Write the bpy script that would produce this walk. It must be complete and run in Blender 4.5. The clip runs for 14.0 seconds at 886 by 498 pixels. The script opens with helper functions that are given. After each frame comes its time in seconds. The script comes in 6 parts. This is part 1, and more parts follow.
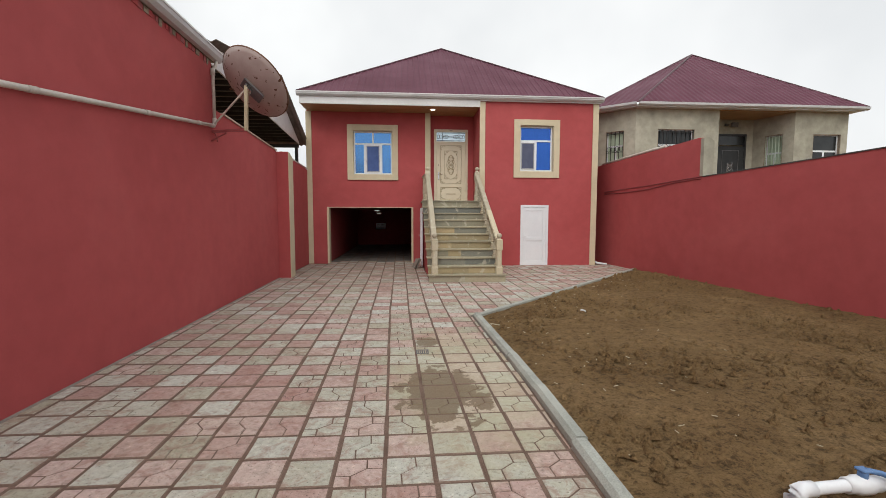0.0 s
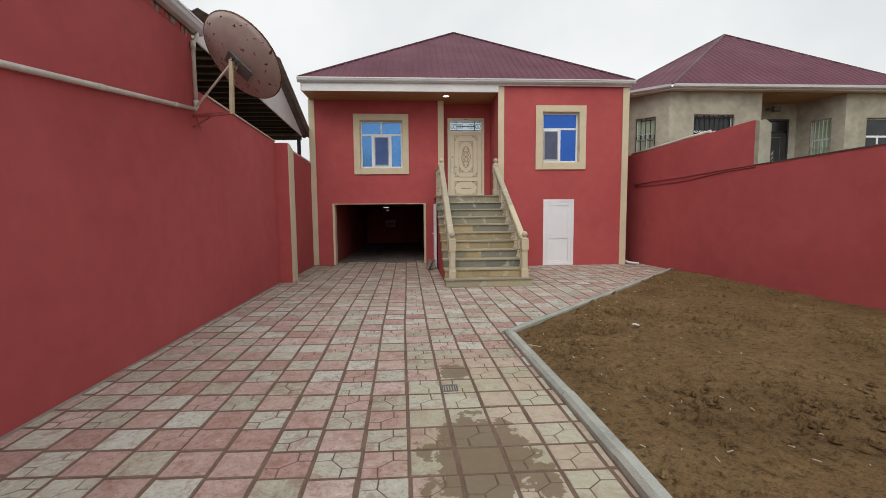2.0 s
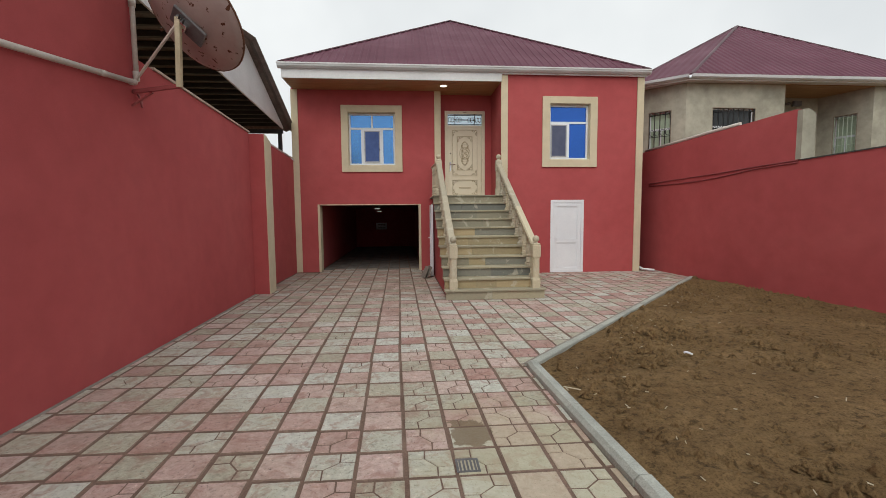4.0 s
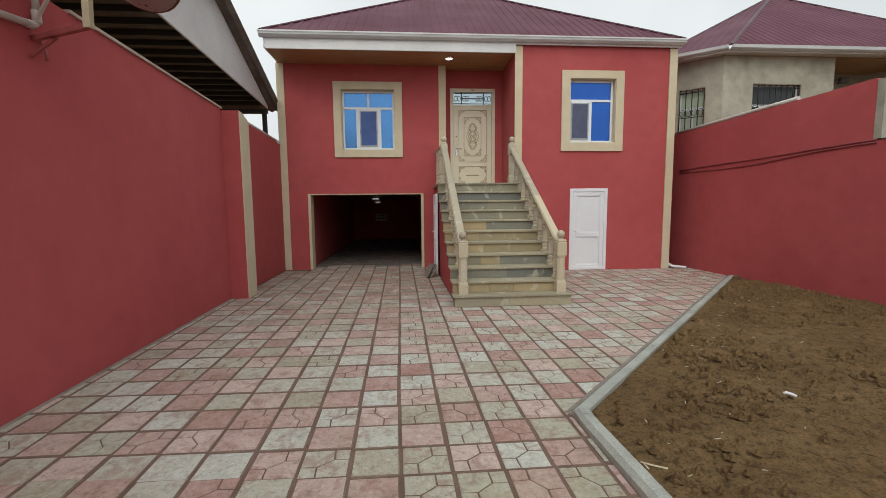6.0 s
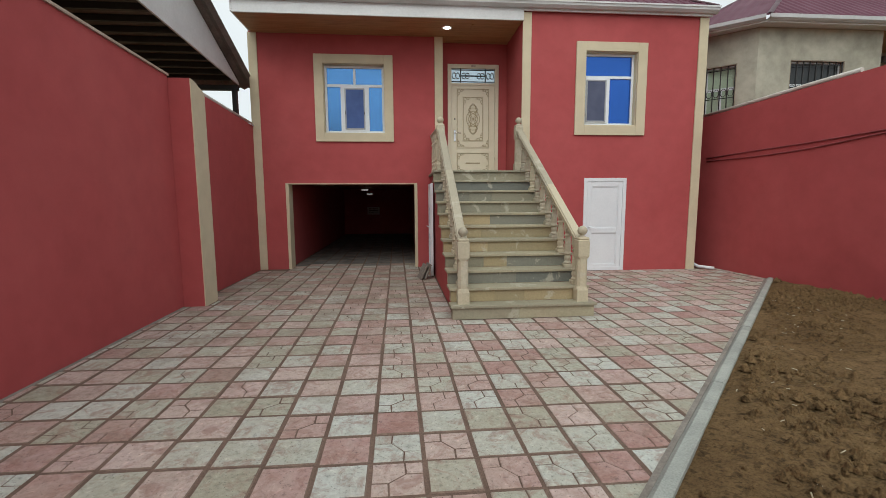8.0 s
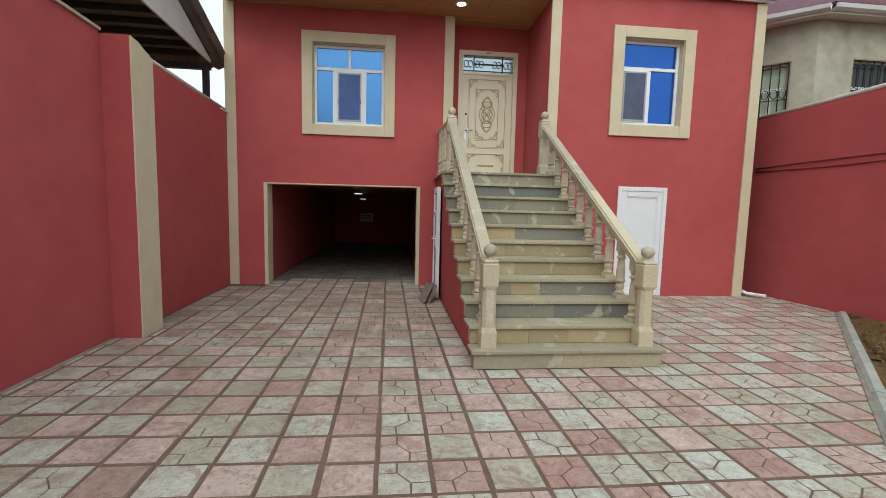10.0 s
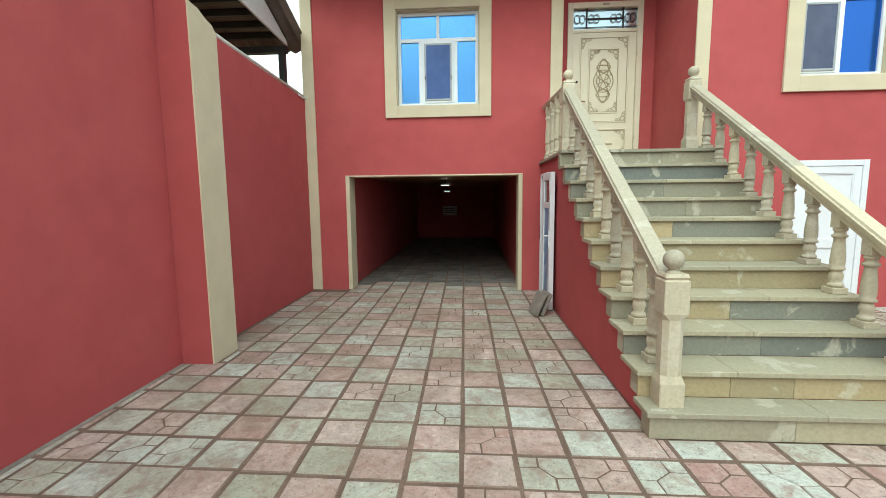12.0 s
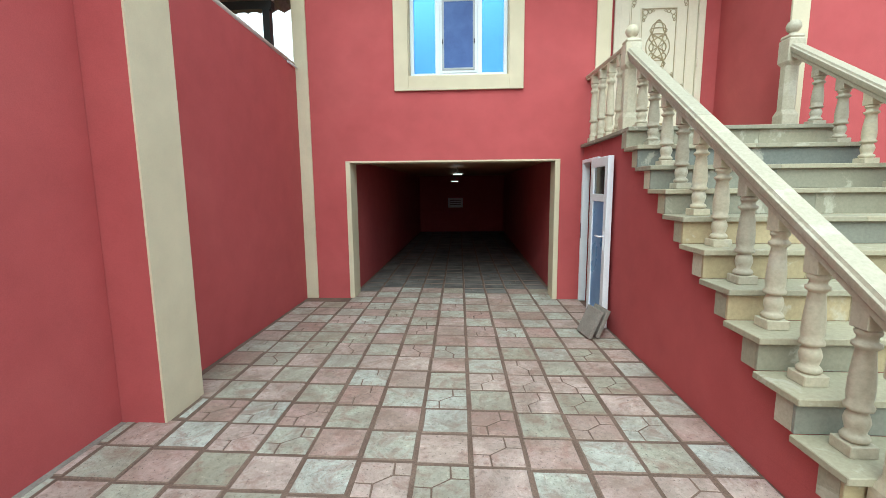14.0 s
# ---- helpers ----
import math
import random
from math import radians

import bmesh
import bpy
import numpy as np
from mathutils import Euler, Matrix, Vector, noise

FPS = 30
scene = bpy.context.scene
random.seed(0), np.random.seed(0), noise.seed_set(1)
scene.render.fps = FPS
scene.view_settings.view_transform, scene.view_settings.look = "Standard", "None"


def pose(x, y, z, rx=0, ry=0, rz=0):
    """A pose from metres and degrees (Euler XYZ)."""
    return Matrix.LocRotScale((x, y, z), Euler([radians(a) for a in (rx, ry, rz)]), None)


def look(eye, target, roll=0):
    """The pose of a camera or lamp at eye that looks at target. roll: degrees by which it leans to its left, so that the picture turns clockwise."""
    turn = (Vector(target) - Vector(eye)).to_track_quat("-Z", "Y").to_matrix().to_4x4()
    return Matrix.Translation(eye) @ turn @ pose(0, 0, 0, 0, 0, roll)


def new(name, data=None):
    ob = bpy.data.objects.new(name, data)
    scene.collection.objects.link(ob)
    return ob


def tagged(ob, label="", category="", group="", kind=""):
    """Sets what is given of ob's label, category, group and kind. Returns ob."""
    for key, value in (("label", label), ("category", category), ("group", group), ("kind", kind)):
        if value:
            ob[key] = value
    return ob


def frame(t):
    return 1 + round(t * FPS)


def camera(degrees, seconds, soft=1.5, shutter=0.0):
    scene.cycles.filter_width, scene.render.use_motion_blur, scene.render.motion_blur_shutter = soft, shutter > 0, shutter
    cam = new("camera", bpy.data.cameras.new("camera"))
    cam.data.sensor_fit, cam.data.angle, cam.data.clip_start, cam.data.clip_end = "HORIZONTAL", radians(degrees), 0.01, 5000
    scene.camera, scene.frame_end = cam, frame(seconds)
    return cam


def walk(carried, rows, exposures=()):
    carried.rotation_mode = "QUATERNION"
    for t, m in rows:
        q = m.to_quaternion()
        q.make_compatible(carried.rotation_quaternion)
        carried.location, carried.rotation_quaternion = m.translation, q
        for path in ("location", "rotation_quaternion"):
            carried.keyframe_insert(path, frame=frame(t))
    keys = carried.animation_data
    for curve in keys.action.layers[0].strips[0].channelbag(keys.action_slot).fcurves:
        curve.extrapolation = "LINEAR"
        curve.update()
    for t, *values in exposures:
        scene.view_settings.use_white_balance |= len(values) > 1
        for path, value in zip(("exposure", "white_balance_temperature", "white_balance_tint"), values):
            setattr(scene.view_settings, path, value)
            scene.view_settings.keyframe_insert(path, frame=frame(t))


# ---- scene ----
cam = camera(91.0, 14.0, 0.8)
PATH = [
    (0, (0.115, -0.115, 1.617), (0.278, 1.872, 1.462), 0.1),
    (0.5, (0.092, 0.18, 1.631), (0.209, 2.17, 1.479), 0.2),
    (1, (-0.043, 0.478, 1.645), (0.065, 2.47, 1.497), -0.1),
    (1.5, (-0.057, 0.745, 1.622), (0.065, 2.735, 1.463), -0.5),
    (2, (-0.01, 1.055, 1.631), (0.115, 3.043, 1.458), -0.5),
    (2.5, (-0.059, 1.359, 1.613), (0.059, 3.348, 1.443), -0.2),
    (3, (-0.1, 1.673, 1.621), (0.066, 3.66, 1.462), -0.3),
    (5.5, (-0.046, 3.246, 1.602), (0.111, 5.23, 1.409), -0.6),
    (6, (-0.077, 3.586, 1.624), (0.08, 5.569, 1.416), -0.5),
    (6.5, (-0.027, 3.913, 1.592), (0.156, 5.893, 1.379), -0.6),
    (7, (0.056, 4.264, 1.603), (0.244, 6.243, 1.386), -0.5),
    (7.5, (0.049, 4.545, 1.583), (0.226, 6.523, 1.348), -0.5),
    (9.8, (-0.073, 6.187, 1.523), (0.118, 8.168, 1.317), 1.1),
    (10, (-0.106, 6.337, 1.524), (0.105, 8.316, 1.329), 1.4),
    (10.5, (-0.167, 6.65, 1.516), (0.034, 8.629, 1.304), 1.4),
    (11, (-0.312, 6.98, 1.535), (-0.133, 8.96, 1.317), 1.4),
    (11.5, (-0.385, 7.275, 1.514), (-0.368, 9.261, 1.274), 0.1),
    (12, (-0.474, 7.598, 1.522), (-0.61, 9.579, 1.285), -0.6),
    (12.5, (-0.657, 7.871, 1.537), (-0.802, 9.85, 1.288), -0.4),
    (13, (-0.744, 8.132, 1.516), (-0.87, 10.11, 1.25), -0.6),
    (13.5, (-0.755, 8.467, 1.532), (-0.874, 10.445, 1.261), -2.5),
    (14, (-0.889, 8.765, 1.519), (-1.004, 10.743, 1.241), -0.5),
]
EXPOSURES = [(0, 0.12, 6850, 11), (1, 0.04, 6850, 11), (3, 0.02, 6800, 10), (6.5, -0.02, 6650, 7), (7.5, -0.01, 6550, 6), (10, 0.22, 6450, 4), (10.5, 0.33, 6400, 2), (11, 0.43, 6350, 0), (11.5, 0.67, 6250, -5),
             (12, 0.85, 6200, -7), (12.5, 0.98, 6100, -7), (13, 1.03, 6000, -7), (14, 1.15, 5800, -7)]
walk(cam, [(t, look(eye, target, roll)) for t, eye, target, roll in PATH], EXPOSURES)

# ---- light: an overcast day ----
SUN_ELEVATION, SUN_ROTATION = radians(52), radians(200)
world = bpy.data.worlds.new("overcast")
scene.world = world
world.use_nodes = True
wn, wl = world.node_tree.nodes, world.node_tree.links
wn.clear()
w_out = wn.new("ShaderNodeOutputWorld")
w_bg = wn.new("ShaderNodeBackground")
w_sky = wn.new("ShaderNodeTexSky")
w_sky.sky_type, w_sky.sun_disc = "NISHITA", False
w_sky.sun_elevation, w_sky.sun_rotation = SUN_ELEVATION, SUN_ROTATION
w_sky.dust_density = 4.0
w_hsv = wn.new("ShaderNodeHueSaturation")
w_hsv.inputs["Saturation"].default_value = 0.12
w_hsv.inputs["Value"].default_value = 0.10
w_coord = wn.new("ShaderNodeTexCoord")
w_noise = wn.new("ShaderNodeTexNoise")
w_noise.inputs["Scale"].default_value = 2.2
w_noise.inputs["Detail"].default_value = 4.0
w_ramp = wn.new("ShaderNodeValToRGB")
w_ramp.color_ramp.elements[0].position, w_ramp.color_ramp.elements[0].color = 0.3, (0.63, 0.68, 0.73, 1)
w_ramp.color_ramp.elements[1].position, w_ramp.color_ramp.elements[1].color = 0.7, (0.85, 0.90, 0.94, 1)
w_mix = wn.new("ShaderNodeMix")
w_mix.data_type = "RGBA"
w_mix.inputs["Factor"].default_value = 0.8
wl.new(w_coord.outputs["Generated"], w_noise.inputs["Vector"])
wl.new(w_noise.outputs["Fac"], w_ramp.inputs["Fac"])
wl.new(w_sky.outputs["Color"], w_hsv.inputs["Color"])
wl.new(w_hsv.outputs["Color"], w_mix.inputs[6])
wl.new(w_ramp.outputs["Color"], w_mix.inputs[7])
wl.new(w_mix.outputs[2], w_bg.inputs["Color"])
w_bg.inputs["Strength"].default_value = 1.22
wl.new(w_bg.outputs["Background"], w_out.inputs["Surface"])

sun = new("sun", bpy.data.lights.new("sun", "SUN"))
sun.data.energy, sun.data.angle, sun.data.color = 1.15, radians(50), (1.0, 0.97, 0.92)
sun.matrix_world = look((-1.7, -8, 15), (0.5, 6, 0))


# ---- materials ----
def mat_base(name, rough=0.8, metal=0.0, spec=0.4):
    m = bpy.data.materials.new(name)
    m.use_nodes = True
    b = m.node_tree.nodes["Principled BSDF"]
    b.inputs["Roughness"].default_value = rough
    b.inputs["Metallic"].default_value = metal
    b.inputs["Specular IOR Level"].default_value = spec
    return m, m.node_tree.nodes, m.node_tree.links, b


def coords(n, kind="Object"):
    return n.new("ShaderNodeTexCoord").outputs[kind]


def noise_tex(n, l, vec, scale, detail=4.0, rough=0.55, distort=0.0):
    t = n.new("ShaderNodeTexNoise")
    t.inputs["Scale"].default_value, t.inputs["Detail"].default_value = scale, detail
    t.inputs["Roughness"].default_value, t.inputs["Distortion"].default_value = rough, distort
    l.new(vec, t.inputs["Vector"])
    return t.outputs["Fac"]


def ramp(n, l, fac, stops):
    r = n.new("ShaderNodeValToRGB")
    e = r.color_ramp.elements
    while len(e) < len(stops):
        e.new(0.5)
    for el, (p, c) in zip(e, stops):
        el.position = p
        el.color = (*c, 1) if not isinstance(c, (int, float)) else (c, c, c, 1)
    l.new(fac, r.inputs["Fac"])
    return r.outputs["Color"]


def blend(n, l, fac, a, b, mode="MIX"):
    m = n.new("ShaderNodeMix")
    m.data_type, m.blend_type = "RGBA", mode
    for sock, v in ((m.inputs["Factor"], fac), (m.inputs[6], a), (m.inputs[7], b)):
        if hasattr(v, "links"):
            l.new(v, sock)
        elif isinstance(v, (int, float)):
            sock.default_value = v
        else:
            sock.default_value = (*v, 1)
    return m.outputs[2]


def calc(n, l, op, a, b=0.0):
    m = n.new("ShaderNodeMath")
    m.operation = op
    for sock, v in ((m.inputs[0], a), (m.inputs[1], b)):
        if hasattr(v, "links"):
            l.new(v, sock)
        else:
            sock.default_value = v
    return m.outputs[0]


def bump(n, l, b, height, strength=0.3, distance=0.01):
    k = n.new("ShaderNodeBump")
    k.inputs["Strength"].default_value, k.inputs["Distance"].default_value = strength, distance
    l.new(height, k.inputs["Height"])
    l.new(k.outputs["Normal"], b.inputs["Normal"])


def mottled(name, c0, c1, rough=0.8, scale=1.2, fine=60.0, strength=0.25, distance=0.004, metal=0.0, spec=0.4, amount=0.25, kind="Object"):
    """Two tones at large scale, a fine grain in colour and relief."""
    m, n, l, b = mat_base(name, rough, metal, spec)
    v = coords(n, kind)
    big = noise_tex(n, l, v, scale, 5, 0.6)
    small = noise_tex(n, l, v, fine, 3, 0.6)
    col = ramp(n, l, big, [(0.32, c0), (0.68, c1)])
    tone = ramp(n, l, small, [(0.25, 1 - amount), (0.75, 1 + amount * 0.4)])
    l.new(blend(n, l, 1.0, col, tone, "MULTIPLY"), b.inputs["Base Color"])
    bump(n, l, b, small, strength, distance)
    rr = ramp(n, l, big, [(0.3, min(1, rough + 0.06)), (0.7, max(0, rough - 0.06))])
    l.new(rr, b.inputs["Roughness"])
    return m


def plaster(name, c0, c1, c2, k=1.0):
    """Painted render: patches, faint roller marks, dull stains near nothing in particular, sandy relief."""
    m, n, l, b = mat_base(name, 0.86, 0, 0.25)
    v = coords(n)
    big = noise_tex(n, l, v, 0.55, 6, 0.62, 0.4)
    mid = noise_tex(n, l, v, 3.5, 5, 0.6)
    fine = noise_tex(n, l, v, 150, 3, 0.6)
    col = ramp(n, l, big, [(0.3, c0), (0.52, c1), (0.75, c2)])
    t2 = ramp(n, l, mid, [(0.3, 1 - 0.07 * k), (0.7, 1 + 0.04 * k)])
    t3 = ramp(n, l, fine, [(0.3, 0.93), (0.7, 1.04)])
    col = blend(n, l, 1.0, col, t2, "MULTIPLY")
    col = blend(n, l, 1.0, col, t3, "MULTIPLY")
    l.new(col, b.inputs["Base Color"])
    h = calc(n, l, "ADD", calc(n, l, "MULTIPLY", fine, 0.5), calc(n, l, "MULTIPLY", mid, 1.2))
    bump(n, l, b, h, 0.35, 0.006)
    return m


RED = plaster("red_plaster", (0.40, 0.077, 0.080), (0.435, 0.088, 0.091), (0.47, 0.105, 0.106), 1.1)
CREAM = plaster("cream_plaster", (0.57, 0.50, 0.35), (0.62, 0.545, 0.39), (0.65, 0.575, 0.42))
CEMENT = plaster("cement_render", (0.28, 0.27, 0.215), (0.41, 0.395, 0.32), (0.50, 0.48, 0.395), 3.2)
WHITE = mottled("white_pvc", (0.73, 0.77, 0.81), (0.79, 0.83, 0.86), 0.35, 2.0, 40, 0.05, 0.001, amount=0.05)
WHITE_METAL = mottled("white_metal", (0.62, 0.63, 0.63), (0.72, 0.73, 0.73), 0.4, 1.5, 30, 0.08, 0.001, amount=0.08)
GUTTER = mottled("gutter_grey", (0.50, 0.51, 0.52), (0.62, 0.63, 0.64), 0.4, 1.5, 30, 0.08, 0.001, amount=0.08)
BLACK_STEEL = mottled("black_steel", (0.015, 0.015, 0.016), (0.03, 0.03, 0.03), 0.5, 3, 60)
CANOPY_SHEET = mottled("weathered_sheet", (0.13, 0.115, 0.10), (0.24, 0.215, 0.19), 0.8, 2.5, 30)
DARK_ROOF = mottled("dark_sheet", (0.045, 0.043, 0.042), (0.10, 0.095, 0.09), 0.75, 2.5, 30)
ROOF_RED = mottled("burgundy_sheet", (0.098, 0.026, 0.045), (0.125, 0.035, 0.060), 0.58, 0.8, 20, 0.08, 0.002, amount=0.1, spec=0.25)
ROOF_CAP = mottled("burgundy_cap", (0.06, 0.018, 0.026), (0.08, 0.025, 0.035), 0.45, 0.8, 20, 0.08, 0.002, amount=0.1)
PIPE = mottled("pale_pipe", (0.50, 0.47, 0.42), (0.62, 0.59, 0.54), 0.45, 3, 40, amount=0.12)
PIPE_RED = mottled("red_pipe", (0.30, 0.07, 0.075), (0.38, 0.11, 0.11), 0.55, 4, 50, amount=0.15)
CABLE_RED = mottled("dark_red_cable", (0.22, 0.045, 0.05), (0.29, 0.06, 0.065), 0.6, 4, 50, amount=0.15)
KERB = mottled("kerb_concrete", (0.31, 0.33, 0.30), (0.45, 0.475, 0.43), 0.85, 3, 90, 0.4, 0.004, amount=0.3)
LAMP_ON = bpy.data.materials.new("lamp_glow")
LAMP_ON.use_nodes = True
LAMP_ON.node_tree.nodes["Principled BSDF"].inputs["Emission Color"].default_value = (1, 0.97, 0.9, 1)
LAMP_ON.node_tree.nodes["Principled BSDF"].inputs["Emission Strength"].default_value = 9.0
GOLD = mottled("aged_gold", (0.36, 0.29, 0.15), (0.50, 0.41, 0.24), 0.5, 8, 80, amount=0.3)
CREAM_DOOR = mottled("cream_lacquer", (0.72, 0.66, 0.50), (0.78, 0.72, 0.56), 0.35, 2.5, 50, 0.05, 0.001, amount=0.06)
CHROME = mottled("chrome", (0.6, 0.6, 0.6), (0.7, 0.7, 0.7), 0.2, 3, 40, 0.02, 0.001, metal=1.0, amount=0.05)
BLUE_PLASTIC = mottled("blue_plastic", (0.08, 0.18, 0.38), (0.12, 0.24, 0.46), 0.45, 6, 60, amount=0.15)
MOULD_WOOD = mottled("weathered_board", (0.24, 0.20, 0.15), (0.36, 0.31, 0.24), 0.85, 5, 60, amount=0.3)
DARK_IRON = mottled("dark_door", (0.02, 0.022, 0.024), (0.035, 0.036, 0.038), 0.4, 4, 60)
PALE_GREEN = mottled("pale_green_curtain", (0.38, 0.50, 0.36), (0.48, 0.60, 0.46), 0.7, 3, 40)
SIGN = mottled("sign_plate", (0.78, 0.80, 0.81), (0.85, 0.86, 0.87), 0.5, 3, 40, amount=0.06)


GREY_STEEL = mottled("grey_steel", (0.10, 0.10, 0.105), (0.17, 0.17, 0.175), 0.5, 5, 60, amount=0.2)
CREAM_STEEL = mottled("cream_steel", (0.42, 0.36, 0.24), (0.52, 0.46, 0.32), 0.55, 5, 60, amount=0.15)
PALE_COPING = mottled("pale_coping", (0.42, 0.34, 0.27), (0.52, 0.44, 0.36), 0.7, 4, 60, amount=0.2)
GREEN_STEEL = mottled("green_steel", (0.42, 0.52, 0.42), (0.50, 0.60, 0.50), 0.5, 5, 60, amount=0.1)
STRAW = mottled("straw", (0.50, 0.43, 0.28), (0.66, 0.60, 0.46), 0.8, 20, 80, amount=0.15)
GREY_PVC = mottled("grey_pvc", (0.34, 0.36, 0.38), (0.42, 0.44, 0.46), 0.45, 4, 50, amount=0.08)
BLUE_FILM = mottled("blue_film", (0.10, 0.23, 0.45), (0.14, 0.30, 0.55), 0.3, 3, 40, 0.06, 0.001, amount=0.08)
LAMP_DIM = bpy.data.materials.new("panel_glow")
LAMP_DIM.use_nodes = True
LAMP_DIM.node_tree.nodes["Principled BSDF"].inputs["Emission Color"].default_value = (1, 0.98, 0.95, 1)
LAMP_DIM.node_tree.nodes["Principled BSDF"].inputs["Emission Strength"].default_value = 0.9


def wood_panels(name):
    """Brown PVC planks with a grain that runs along x."""
    m, n, l, b = mat_base(name, 0.45, 0, 0.4)
    v = coords(n)
    mp = n.new("ShaderNodeMapping")
    mp.inputs["Scale"].default_value = (0.6, 9.0, 9.0)
    l.new(v, mp.inputs["Vector"])
    g = noise_tex(n, l, mp.outputs["Vector"], 3.0, 5, 0.6, 0.6)
    col = ramp(n, l, g, [(0.3, (0.29, 0.155, 0.07)), (0.7, (0.46, 0.27, 0.13))])
    l.new(col, b.inputs["Base Color"])
    bump(n, l, b, g, 0.1, 0.002)
    return m


WOOD = wood_panels("brown_panel")


def blue_glass(name, tint, rough=0.06):
    """Mirror-coated blue glazing."""
    m, n, l, b = mat_base(name, rough, 0.75, 0.6)
    g = noise_tex(n, l, coords(n), 2.0, 2, 0.5)
    col = ramp(n, l, g, [(0.3, tuple(c * 0.92 for c in tint)), (0.7, tint)])
    l.new(col, b.inputs["Base Color"])
    return m


GLASS_SKY = blue_glass("blue_glass_light", (0.10, 0.28, 0.60), 0.22)
GLASS_DEEP = blue_glass("blue_glass_deep", (0.030, 0.12, 0.46), 0.16)
NET = mottled("insect_net", (0.04, 0.085, 0.26), (0.065, 0.13, 0.36), 0.5, 4, 160, 0.2, 0.001, amount=0.25)
NET_GREY = mottled("insect_net_grey", (0.07, 0.085, 0.15), (0.10, 0.115, 0.19), 0.5, 4, 160, 0.2, 0.001, amount=0.25)
DARK_GLASS = mottled("dark_glass", (0.012, 0.014, 0.016), (0.03, 0.034, 0.036), 0.12, 3, 40, 0.02, 0.001, amount=0.1)
PALE_GLASS = blue_glass("pale_glass", (0.55, 0.66, 0.72), 0.12)


def stone(name, lo, mid, hi):
    """Sawn sandstone, one tone per slab, with veins and pale scuffs."""
    m, n, l, b = mat_base(name, 0.62, 0, 0.4)
    v = coords(n)
    info = n.new("ShaderNodeObjectInfo")
    off = n.new("ShaderNodeVectorMath")
    off.operation = "MULTIPLY_ADD"
    off.inputs[1].default_value = (1, 1, 1)
    l.new(v, off.inputs[0])
    cx = n.new("ShaderNodeCombineXYZ")
    r10 = calc(n, l, "MULTIPLY", info.outputs["Random"], 40.0)
    l.new(r10, cx.inputs[0]); l.new(r10, cx.inputs[1])
    l.new(cx.outputs[0], off.inputs[2])
    vec = off.outputs[0]
    big = noise_tex(n, l, vec, 2.2, 5, 0.6, 0.8)
    fine = noise_tex(n, l, vec, 45, 4, 0.65)
    tone = calc(n, l, "ADD", calc(n, l, "MULTIPLY", info.outputs["Random"], 0.75), calc(n, l, "MULTIPLY", big, 0.35))
    col = ramp(n, l, tone, [(0.15, lo), (0.5, mid), (0.85, hi)])
    scuff = ramp(n, l, noise_tex(n, l, vec, 3.4, 6, 0.6, 0.5), [(0.585, 0.0), (0.63, 0.55)])
    col = blend(n, l, scuff, col, (0.55, 0.52, 0.42))
    col = blend(n, l, 1.0, col, ramp(n, l, fine, [(0.3, 0.86), (0.7, 1.08)]), "MULTIPLY")
    l.new(col, b.inputs["Base Color"])
    bump(n, l, b, fine, 0.25, 0.004)
    return m


STONE = stone("sandstone", (0.205, 0.205, 0.17), (0.255, 0.245, 0.185), (0.305, 0.28, 0.20))
STONE_TAN = stone("tan_sandstone", (0.32, 0.27, 0.165), (0.38, 0.31, 0.18), (0.43, 0.345, 0.205))
STONE_DARK = stone("blue_grey_sandstone", (0.15, 0.16, 0.145), (0.185, 0.195, 0.17), (0.225, 0.225, 0.185))
TREAD = stone("tread_stone", (0.30, 0.28, 0.205), (0.35, 0.32, 0.23), (0.40, 0.36, 0.25))
STONE_PALE = stone("pale_sandstone", (0.39, 0.355, 0.27), (0.49, 0.44, 0.33), (0.555, 0.495, 0.355))


